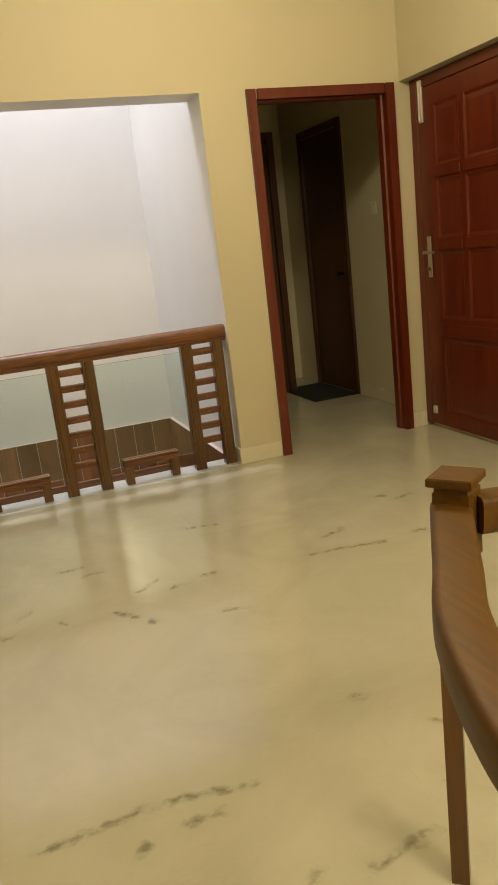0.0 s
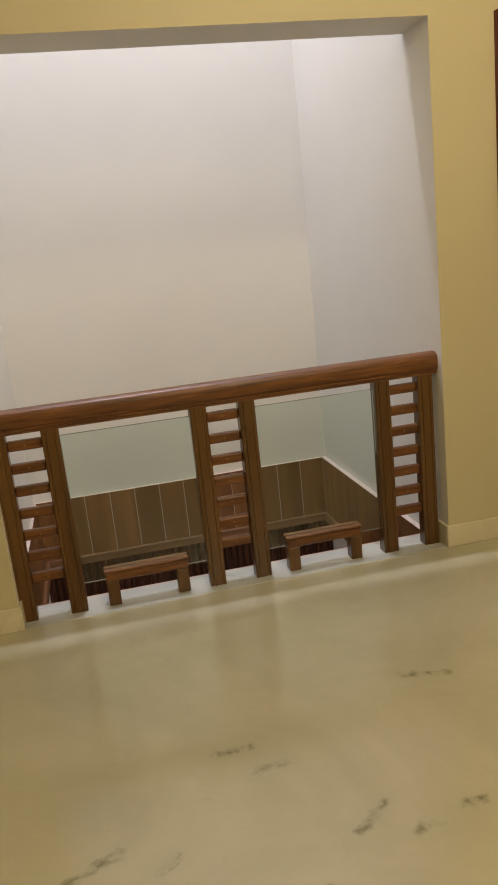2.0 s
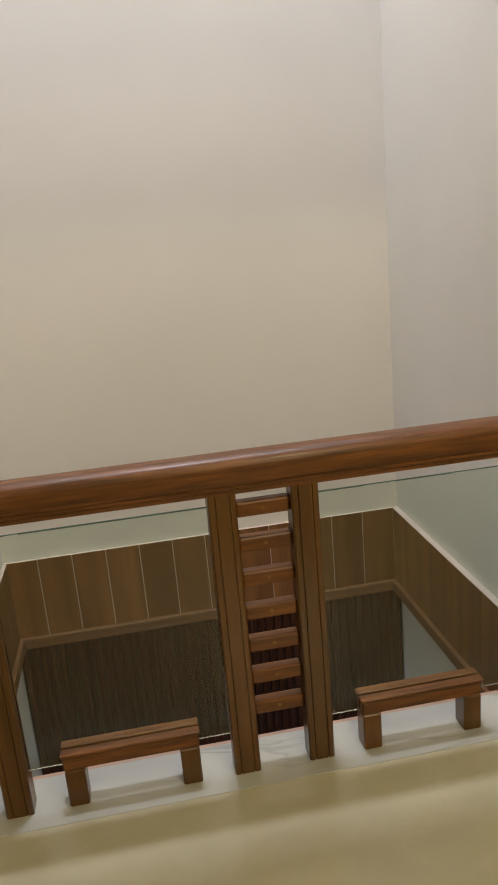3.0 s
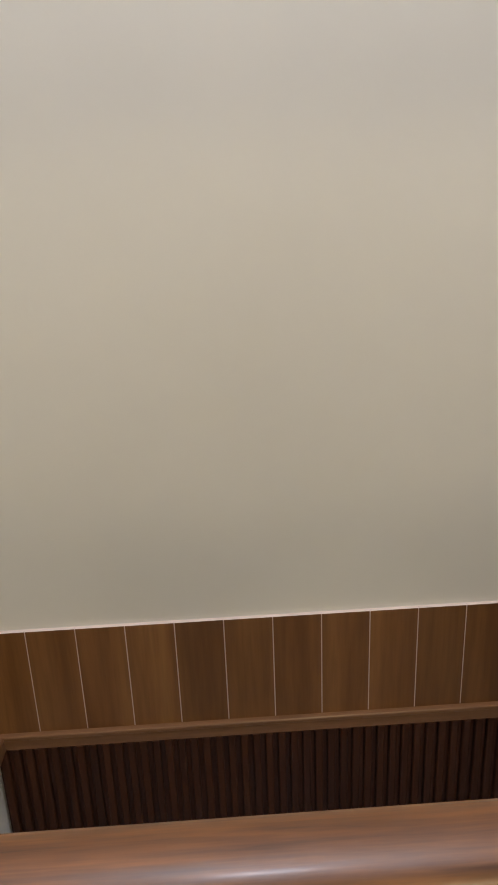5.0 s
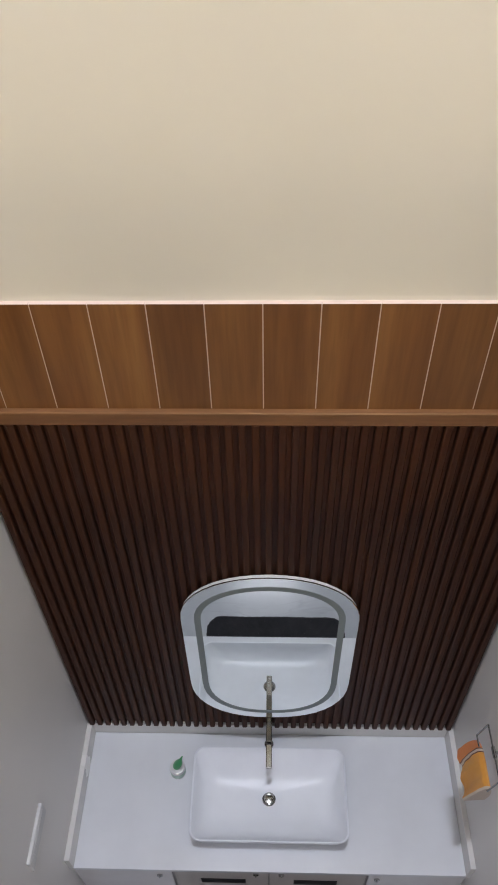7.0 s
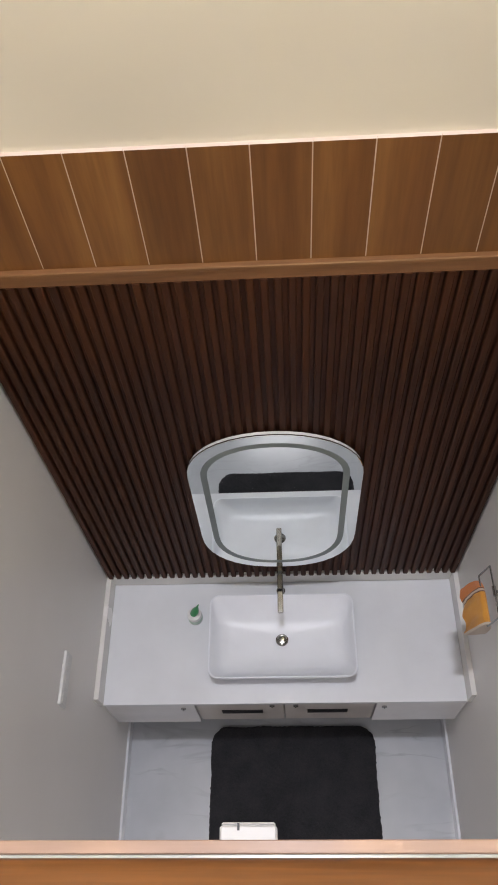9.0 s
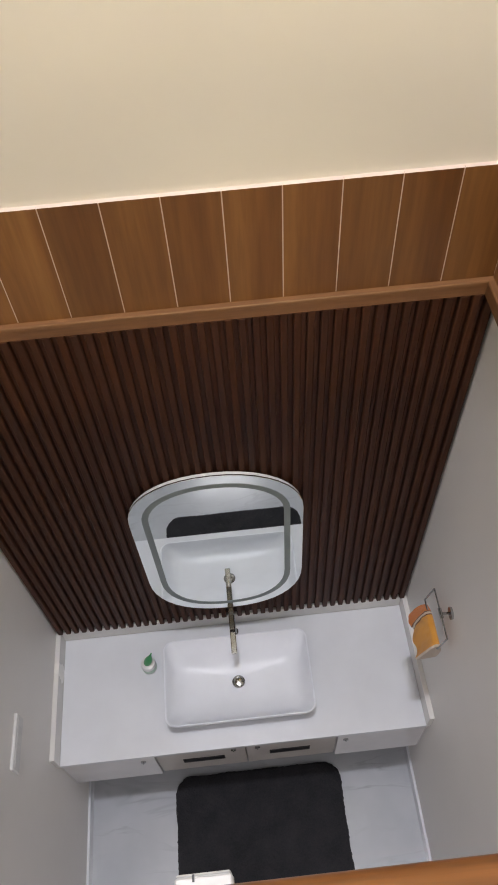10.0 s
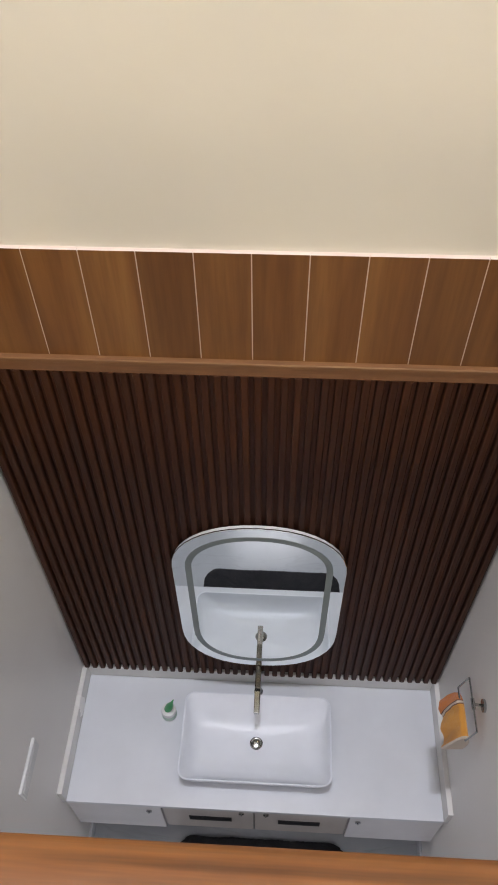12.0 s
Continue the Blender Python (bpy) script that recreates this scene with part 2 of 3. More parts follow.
M_PLASTIC = plain("white_plastic", (0.73, 0.73, 0.72), 0.4)
# cream that paints a faint reflection on the corridor wall
M_GLINT = plain("pale_glint_cream", (0.66, 0.60, 0.45), 0.4)
M_GREEN = plain("green_plastic", (0.02, 0.30, 0.08), 0.3)
M_LABEL = plain("pale_green_label", (0.45, 0.60, 0.50), 0.5)
M_MAT = pile("black_pile", (0.006, 0.006, 0.008), (0.030, 0.030, 0.035), 110, 0.08)
M_DOORMAT = pile("dark_doormat", (0.006, 0.006, 0.006), (0.014, 0.013, 0.012), 120, 0.0)
M_TOWEL = pile("orange_towel", (0.705, 0.279, 0.0328), (0.779, 0.369, 0.0574), 260)
M_TOWELTOP = pile("deep_orange_towel", (0.656, 0.172, 0.0246), (0.738, 0.238, 0.041), 260)
M_TOWELDARK = pile("brown_towel_stripe", (0.10, 0.03, 0.01), (0.16, 0.05, 0.02), 260)
M_TOWELPALE = pile("pale_towel_stripe", (0.607, 0.492, 0.394), (0.689, 0.607, 0.508), 260)


def glass():
    k = Nodes("green_tinted_glass")
    return k.finish((0.80, 0.90, 0.85), 0.0, Transmission_Weight=1.0, IOR=1.45)


M_GLASS = glass()
M_GLASSEDGE = plain("green_glass_edge", (0.05, 0.24, 0.19), 0.2)


# ---- building blocks ----
def link_mesh(name, bm, material, parent=None, smooth=False):
    me = bpy.data.meshes.new(name)
    bmesh.ops.recalc_face_normals(bm, faces=bm.faces)
    bm.to_mesh(me)
    bm.free()
    for m in material if isinstance(material, (list, tuple)) else [material]:
        me.materials.append(m)
    if smooth:
        for poly in me.polygons:
            poly.use_smooth = True
        me.set_sharp_from_angle(angle=radians(35))
    ob = new(name, me)
    ob.parent = parent
    return ob


def part(name, bm, material, parent, label="", smooth=False):
    ob = link_mesh(name, bm, material, parent, smooth)
    return tagged(ob, label)


def twin(ob, name, at, parent=None):
    """Another object on the same mesh, at a place of its own."""
    o = new(name, ob.data)
    o.parent = parent or ob.parent
    o.location = at
    return o


def thing(name, at, label, category, group=""):
    ob = new(name)
    ob.empty_display_size = 0.05
    ob.location = at
    return tagged(ob, label, category, group)


def setting(name, bm, material, label="", smooth=False):
    return tagged(link_mesh(name, bm, material, None, smooth), label, kind="structure")


def box(bm, x0, y0, z0, x1, y1, z1, bevel=0.0, seg=1):
    made = bmesh.ops.create_cube(bm, size=1)["verts"]
    for v in made:
        v.co = ((x0 + x1) / 2 + v.co.x * (x1 - x0), (y0 + y1) / 2 + v.co.y * (y1 - y0), (z0 + z1) / 2 + v.co.z * (z1 - z0))
    if bevel:
        edges = list({e for v in made for e in v.link_edges})
        bmesh.ops.bevel(bm, geom=edges, offset=bevel, segments=seg, affect="EDGES", profile=0.5)
    return bm


def one_box(*args, **kw):
    return box(bmesh.new(), *args, **kw)


def loft(bm, loops, close=True, caps=(True, True)):
    """Skin a row of closed loops that have the same number of points."""
    rings = [[bm.verts.new(p) for p in loop] for loop in loops]
    n = len(rings[0])
    for a, b in zip(rings, rings[1:]):
        for i in range(n):
            bm.faces.new((a[i], a[(i + 1) % n], b[(i + 1) % n], b[i]))
    if caps[0]:
        bm.faces.new(rings[0])
    if caps[1]:
        bm.faces.new(rings[-1])
    return bm


def extrude_x(bm, profile, x0, x1):
    return loft(bm, [[(x, y, z) for y, z in profile] for x in (x0, x1)])


def extrude_y(bm, profile, y0, y1):
    return loft(bm, [[(x, y, z) for x, z in profile] for y in (y0, y1)])


def extrude_z(bm, profile, z0, z1):
    return loft(bm, [[(x, y, z) for x, y in profile] for z in (z0, z1)])


def rod(bm, a, b, r, seg=12, r2=None):
    a, b = Vector(a), Vector(b)
    q = (b - a).to_track_quat("Z", "Y")
    ring = lambda c, rad: [c + q @ Vector((rad * math.cos(i * math.tau / seg), rad * math.sin(i * math.tau / seg), 0)) for i in range(seg)]
    return loft(bm, [ring(a, r), ring(b, r if r2 is None else r2)])


def lathe(bm, at, profile, seg=24):
    x, y, z = at
    return loft(bm, [[(x + r * math.cos(i * math.tau / seg), y + r * math.sin(i * math.tau / seg), z + h) for i in range(seg)] for r, h in profile])


def rounded(cx, cy, w, d, r, n=6):
    pts = []
    for k, (sx, sy) in enumerate(((1, 1), (-1, 1), (-1, -1), (1, -1))):
        for i in range(n + 1):
            a = math.pi / 2 * (k + i / n)
            pts.append((cx + sx * (w / 2 - r) + r * math.cos(a), cy + sy * (d / 2 - r) + r * math.sin(a)))
    return pts


def cells(xs, ys, zs, solid):
    """One closed skin round the cells of a grid for which solid(x, y, z) of their middle holds."""
    bm = bmesh.new()
    full = {}
    for i in range(len(xs) - 1):
        for j in range(len(ys) - 1):
            for k in range(len(zs) - 1):
                full[i, j, k] = solid((xs[i] + xs[i + 1]) / 2, (ys[j] + ys[j + 1]) / 2, (zs[k] + zs[k + 1]) / 2)
    verts = {}

    def vert(i, j, k):
        if (i, j, k) not in verts:
            verts[i, j, k] = bm.verts.new((xs[i], ys[j], zs[k]))
        return verts[i, j, k]

    for (i, j, k), on in full.items():
        if not on:
            continue
        for d, quad in (((-1, 0, 0), ((0, 0, 0), (0, 0, 1), (0, 1, 1), (0, 1, 0))), ((1, 0, 0), ((1, 0, 0), (1, 1, 0), (1, 1, 1), (1, 0, 1))),
                        ((0, -1, 0), ((0, 0, 0), (1, 0, 0), (1, 0, 1), (0, 0, 1))), ((0, 1, 0), ((0, 1, 0), (0, 1, 1), (1, 1, 1), (1, 1, 0))),
                        ((0, 0, -1), ((0, 0, 0), (0, 1, 0), (1, 1, 0), (1, 0, 0))), ((0, 0, 1), ((0, 0, 1), (1, 0, 1), (1, 1, 1), (0, 1, 1)))):
            if not full.get((i + d[0], j + d[1], k + d[2])):
                bm.faces.new([vert(i + a, j + b, k + c) for a, b, c in quad])
    return bm


# ---- plan ----
XL, XR = -1.905, -0.012         # side walls of the void
XO = -1.865                  # left edge of the opening in the landing wall
YF = 1.730                   # far wall of the void
T = 0.235                    # thickness of the landing wall
EDGE = 0.187                 # edge of the landing's slab
LINTEL = 2.148
TOP = 3.0                    # landing ceiling
VTOP = 6.20                  # void ceiling
LOW = -3.62                  # lower floor
XW = 1.264                   # right wall of the landing
BACK = -6.6

# ---- structure ----
bm = cells([-4.0, XO, XR, 0.2, 0.313, 1.164, 1.51, 1.60], [0.0, 0.085, T], [0.0, 2.102, LINTEL, 2.7, VTOP],
           lambda x, y, z: not (XO < x < XR and z < LINTEL) and not (0.313 < x < 1.164 and z < 2.102) and not (y > 0.085 and 0.2 < x < 1.51 and z < 2.7))
wall = setting("wall_landing", bm, [M_YELLOW, M_WHITE, M_CORRIDOR])
for poly in wall.data.polygons:
    poly.material_index = 0 if poly.normal.y < -0.5 else (2 if poly.center.x > 0.15 else 1)

bm = cells([XW, 1.36, 1.50], [BACK, -1.06, 0.0], [0.0, 2.16, TOP], lambda x, y, z: not (y > -1.06 and z < 2.16 and x < 1.36))
setting("wall_right", bm, M_YELLOW)
setting("wall_left", one_box(-4.15, BACK, 0, -4.0, T, TOP), M_YELLOW)
setting("wall_back", one_box(-4.15, BACK - 0.15, 0, 1.5, BACK, TOP), M_YELLOW)
setting("ceiling_landing", one_box(-4.15, BACK - 0.15, TOP, 1.5, 0.0, TOP + 0.12), M_WHITE)

bm = cells([-4.0, XL, XR, 1.6], [BACK, 0.0, EDGE, T, 2.6], [-0.40, 0.0],
           lambda x, y, z: y < 0 or (x > XR) or (x > XL and y < EDGE) or (x < XL and y < T))
setting("floor_landing", bm, M_CREAM, "polished cream marble floor with dark veins")

setting("sill", one_box(XO + 0.012, 0.0, -0.02, XR - 0.012, EDGE + 0.0005, 0.002, bevel=0.001), M_SILL, "pale marble sill under the railing")
part("joint_strip", one_box(-0.6149, -5.2, -0.004, -0.6141, -0.02, 0.0002), M_JOINT, bpy.data.objects["floor_landing"], "fine slab joint")

setting("wall_void_far", one_box(XL - 0.2, YF, LOW - 0.1, XR, YF + 0.2, VTOP), M_WHITE)
for nm, x0, x1, y1 in (("wall_void_right", XR, 0.1, YF + 0.2), ("wall_void_left", XL - 0.2, XL, YF)):
    bm = cells([x0, x1], [EDGE, T, y1], [LOW, -0.44, -0.40, 0.0, VTOP], lambda x, y, z: y > T or z < -0.40)
    side = setting(nm, bm, [M_WHITE, M_GREY])
    for poly in side.data.polygons:
        poly.material_index = 1 if poly.center.z < -0.44 else 0
setting("ceiling_void", one_box(XL - 0.2, T, VTOP, 0.1, YF + 0.2, VTOP + 0.1), M_WHITE)
setting("wall_low_right", one_box(XR, -2.6, LOW, 0.1, EDGE, -0.40), M_GREY)
setting("wall_low_left", one_box(XL - 0.2, -2.6, LOW, XL, EDGE, -0.40), M_GREY)
setting("wall_low_back", one_box(XL - 0.2, -2.75, LOW, 0.1, -2.6, -0.40), M_GREY)
setting("ceiling_low", one_box(XL, -2.6, -0.44, XR, EDGE - 0.152, -0.404), M_WHITE)
setting("beam_low", one_box(XL, EDGE - 0.15, -0.72, XR, EDGE, -0.404), M_GREY)
setting("floor_low", one_box(XL - 0.2, -2.75, LOW - 0.1, 0.1, YF, LOW), M_LOWFLOOR, "white marble floor with faint grey veins")

# corridor behind the doorway
setting("wall_corridor_right", one_box(1.51, T, 0, 1.60, 2.44, 2.7), M_CORRIDOR)
setting("wall_corridor_back", one_box(1.19, 2.44, 0, 1.60, 2.54, 2.7), M_CORRIDOR)
setting("wall_corridor_return", one_box(0.2, 1.87, 0, 1.19, 2.54, 2.7), M_CORRIDOR)
setting("wall_corridor_left", one_box(0.1, T, 0, 0.2, 2.54, 2.7), M_CORRIDOR)
setting("ceiling_corridor", one_box(0.1, T, 2.7, 1.6, 2.54, 2.8), M_WHITE)

for x0, y0, x1, y1 in ((-4.0, -0.012, XO + 0.012, 0.0), (XO, 0.0, XO + 0.012, EDGE - 0.02), (XR - 0.012, -0.012, 0.258, 0.0), (XR - 0.012, 0.0, XR, EDGE - 0.02), (1.219, -0.012, XW, 0.0),
                       (XW, -0.012, 1.33, 0.0), (XW - 0.012, BACK, XW, -1.06), (1.498, T, 1.51, 1.24), (1.19, 2.428, 1.498, 2.44)):
    setting("baseboard", one_box(x0, y0, 0.0, x1, y1, 0.10, bevel=0.003), M_SKIRT)
for x0, y0, x1, y1 in ((XL, -2.6, XL + 0.014, 1.30), (XR - 0.014, -2.6, XR, 1.30)):
    setting("baseboard", one_box(x0, y0, LOW, x1, y1, LOW + 0.09, bevel=0.003), M_STONE)


# ---- doorway and doors ----
def door_frame():
    fr = tagged(new("door_frame"), "reddish mahogany frame round the open corridor doorway", kind="structure")
    prof = [(0.0, -0.023), (0.056, -0.023), (0.056, 0.030), (0.068, 0.034), (0.068, 0.088), (0.051, 0.088), (0.051, -0.0005), (0.0, -0.0005)]
    outer_l, outer_r, top = 0.262, 1.215, 2.153
    for side in (0, 1):
        pts = [(outer_l + a, b) if side == 0 else (outer_r - a, b) for a, b in prof]
        part("jamb", extrude_z(bmesh.new(), pts, 0.0, top), M_MAHOG, fr)
    pts = [(b, top - a) for a, b in prof]
    part("head", extrude_x(bmesh.new(), pts, outer_l + 0.0682, outer_r - 0.0682), M_MAHOG, fr)
    return fr


door_frame()


def panel_door():
    """The big mahogany door in the niche, its face towards -x."""
    d = thing("panelled_door", (1.36, -0.5, 0.02), "closed mahogany door with raised panels and steel lever handle", "door")
    inv = Matrix.Translation((-1.36, 0.5, -0.02))

    def put(name, bm, m, label="", parent=d, smooth=False):
        if parent is d:
            bmesh.ops.transform(bm, matrix=inv, verts=bm.verts)
        return part(name, bm, m, parent, label, smooth)

    y0, y1 = -0.075, -1.00
    put("frame_post", one_box(1.33, -0.072, 0.02, 1.358, -0.004, 2.155, bevel=0.004), M_MAHOG)
    put("frame_post", one_box(1.33, -1.056, 0.02, 1.358, -1.003, 2.155, bevel=0.004), M_MAHOG)
    put("frame_head", one_box(1.33, -1.002, 2.095, 1.358, -0.073, 2.155, bevel=0.004), M_MAHOG)
    rows = ((0.73, 1.14), (1.22, 1.56), (1.64, 1.985))
    cols = ((-0.235, -0.475), (-0.52, -0.84))
    holes = [(a, b, lo, hi) for a, b in cols for lo, hi in rows] + [(-0.235, -0.84, 0.12, 0.60)]
    zs = [0.03, 0.12, 0.60] + [z for r in rows for z in r] + [2.09]
    ys = [y1, -0.84, -0.52, -0.475, -0.235, y0]
    bm = cells([1.334, 1.356], ys, zs, lambda x, y, z: not any(a > y > b and lo < z < hi for a, b, lo, hi in holes))
    put("leaf", bm, M_MAHOG)
    for a, b, lo, hi in holes:
        bm = bmesh.new()
        ring = lambda x, g: [(x, a - g, lo + g), (x, b + g, lo + g), (x, b + g, hi - g), (x, a - g, hi - g)]
        loft(bm, [ring(1.335, 0.0), ring(1.337, 0.006), ring(1.343, 0.016), ring(1.343, 0.022), ring(1.340, 0.045), ring(1.340, 0.05)], caps=(False, True))
        put("panel", bm, M_MAHOG)
    put("lock_moulding", one_box(1.322, -0.85, 0.622, 1.3338, -0.225, 0.70, bevel=0.006, seg=2), M_MAHOG)
    for z in (1.15, 1.572):
        for a, b in cols:
            put("rail_moulding", one_box(1.3235, b - 0.008, z, 1.3338, a + 0.008, z + 0.058, bevel=0.0055, seg=2), M_MAHOG)
    put("lock_block", one_box(1.3335, -0.185, 0.93, 1.3365, -0.095, 1.30, bevel=0.001), M_MAHOG)
    for z0, z1 in ((1.90, 2.135), (0.10, 0.15)):
        bm2 = one_box(1.322, -0.135, z0, 1.3355, -0.098, z1, bevel=0.003)
        rod(bm2, (1.318, -0.116, z0 + 0.01), (1.318, -0.116, z1 - 0.005), 0.006)
        put("tower_bolt", bm2, M_BOLT, "pale steel tower bolt")
    bm = one_box(1.326, -0.158, 0.985, 1.3335, -0.116, 1.235, bevel=0.003)
    plate = put("handle_plate", bm, M_STEEL, "brushed steel handle plate")
    bm = bmesh.new()
    rod(bm, (1.326, -0.137, 1.14), (1.285, -0.137, 1.14), 0.009)
    rod(bm, (1.288, -0.133, 1.14), (1.288, -0.25, 1.137), 0.009, r2=0.007)
    bmesh.ops.transform(bm, matrix=inv, verts=bm.verts)
    part("lever", bm, M_STEEL, plate, smooth=True)
    bm = bmesh.new()
    rod(bm, (1.328, -0.137, 1.04), (1.312, -0.137, 1.04), 0.011)
    bmesh.ops.transform(bm, matrix=inv, verts=bm.verts)
    part("lock_cylinder", bm, M_BRASS, plate, smooth=True)
    return d


panel_door()


def dark_door(name, at, turn, width, label):
    """A flat dark door in its frame; local x across, face towards -y."""
    d = thing(name, at, label, "door")
    d.rotation_euler = (0, 0, radians(turn))
    part("frame_post", one_box(-0.06, -0.02, 0, 0.0, 0.03, 2.185, bevel=0.004), M_DARKDOOR, d)
    part("frame_post", one_box(width, -0.02, 0, width + 0.06, 0.03, 2.185, bevel=0.004), M_DARKDOOR, d)
    part("frame_head", one_box(0.001, -0.02, 2.125, width - 0.001, 0.03, 2.185, bevel=0.004), M_DARKDOOR, d)
    leaf = part("leaf", one_box(0.003, 0.0, 0.008, width - 0.003, 0.028, 2.122, bevel=0.003), M_DARKDOOR, d)
    bm = bmesh.new()
    k = width - 0.07
    rod(bm, (k, 0.0, 1.0), (k, -0.05, 1.0), 0.012)
    rod(bm, (k, -0.05, 1.0), (k, -0.062, 1.0), 0.019)
    part("knob", bm, M_DARKCHROME, leaf, "dull steel knob", smooth=True)
    return d


dark_door("flush_door", (1.506, 1.98, 0.0), -90, 0.66, "closed dark brown flush door on the corridor wall")
dark_door("flush_door", (0.36, 1.836, 0.0), 0, 0.755, "closed dark brown flush door at the corridor end")

bm = bmesh.new()
loft(bm, [[(x, y, z) for x, y in rounded(1.295, 1.63, w, d, 0.02)] for z, w, d in ((0.0, 0.40, 0.70), (0.010, 0.40, 0.70), (0.014, 0.385, 0.685))])
tagged(link_mesh("doormat", bm, M_DOORMAT), "dark rectangular doormat lying on the corridor floor", "doormat")

# switch-like plate standing in for a faint light reflection on the corridor wall
switch = thing("wall_glint", (1.51, 0.83, 1.47), "small cream patch for a faint light reflection in the dim corridor", "switch")
part("plate", one_box(-0.008, -0.036, -0.045, 0.0, 0.036, 0.045, bevel=0.003), M_GLINT, switch)
part("rocker", one_box(-0.012, -0.012, -0.026, -0.0081, 0.012, 0.026, bevel=0.002), M_GLINT, switch)


# ---- railing in the opening ----
def railing():
    r = thing("railing", (-0.93, 0.084, 0.0), "varnished teak railing with glass panes across the wall opening", "railing")
    half = [(0.030, 0.775), (0.030, 0.786), (0.036, 0.789), (0.036, 0.798), (0.0425, 0.802), (0.0445, 0.810), (0.0445, 0.842), (0.043, 0.851), (0.038, 0.859), (0.030, 0.8645), (0.020, 0.868), (0.008, 0.870)]
    prof = half + [(-y, z) for y, z in reversed(half)]
    bm = extrude_x(bmesh.new(), prof, -0.932, 0.922)
    part("handrail", bm, M_RAIL, r, "rounded glossy teak handrail", smooth=True)
    w, d, g = 0.034, 0.030, 0.0035
    front = [(-w, -d + 0.004), (-w + 0.004, -d), (-0.020, -d), (-0.0185, -d + g), (-0.0165, -d + g), (-0.015, -d), (0.015, -d), (0.0165, -d + g), (0.0185, -d + g), (0.020, -d), (w - 0.004, -d), (w, -d + 0.004)]
    post_prof = front + [(-x, -y) for x, y in front]
    first = None
    centres = (-1.838, -1.637, -1.053, -0.852, -0.262, -0.066)
    for x in centres:
        if first is None:
            first = part("post", extrude_z(bmesh.new(), post_prof, 0.0, 0.776), M_POST, r)
            first.location = (x + 0.93, 0, 0)
        else:
            twin(first, "post", (x + 0.93, 0, 0))
    rung = None
    for a, b in ((0, 1), (2, 3), (4, 5)):
        mid = (centres[a] + centres[b]) / 2 + 0.93
        for z in (0.174, 0.265, 0.356, 0.447, 0.540, 0.632, 0.724):
            if rung is None:
                rung = part("rung", one_box(-0.0665, -0.012, -0.020, 0.0665, 0.020, 0.020, bevel=0.006, seg=2), M_RAIL, r)
                rung.location = (mid, 0.004, z)
                bm = bmesh.new()
                rod(bm, (0, -0.0118, 0), (0, -0.0135, 0), 0.0045, 10)
                screw = part("screw_cap", bm, M_BRASS, rung, "small brass screw cap")
            else:
                o = twin(rung, "rung", (mid, 0.004, z))
                twin(screw, "screw_cap", (0, 0, 0), o)
    for a, b in ((1, 2), (3, 4)):
        x0, x1 = centres[a] + 0.93 + 0.034, centres[b] + 0.93 - 0.034
        bm = one_box(x0 + 0.001, -0.005, 0.112, x1 - 0.001, 0.005, 0.742, bevel=0.001)
        for f in bm.faces:
            f.material_index = 1 if f.normal.z > 0.9 else 0
        pane = part("glass_pane", bm, [M_GLASS, M_GLASSEDGE], r, "clear green-tinted glass pane")
        pane.visible_shadow = False
    for x0, x1 in ((-1.515, -1.172), (-0.736, -0.400)):
        x0, x1 = x0 + 0.93, x1 + 0.93
        bm = one_box(x0, -0.030, 0.108, x1, -0.006, 0.146, bevel=0.004)
        box(bm, x0, 0.006, 0.108, x1, 0.030, 0.146, bevel=0.004)
        box(bm, x0 - 0.004, -0.034, 0.1465, x1 + 0.004, -0.006, 0.157, bevel=0.003)
        box(bm, x0 - 0.004, 0.006, 0.1465, x1 + 0.004, 0.034, 0.157, bevel=0.003)
        support = part("glass_support", bm, M_RAIL, r, "low teak bridge holding the glass edge")
        for lx in (x0 + 0.026, x1 - 0.026):
            part("leg", one_box(lx - 0.025, -0.030, 0.0, lx + 0.025, 0.030, 0.1075, bevel=0.004), M_POST, support)
    return r


railing()


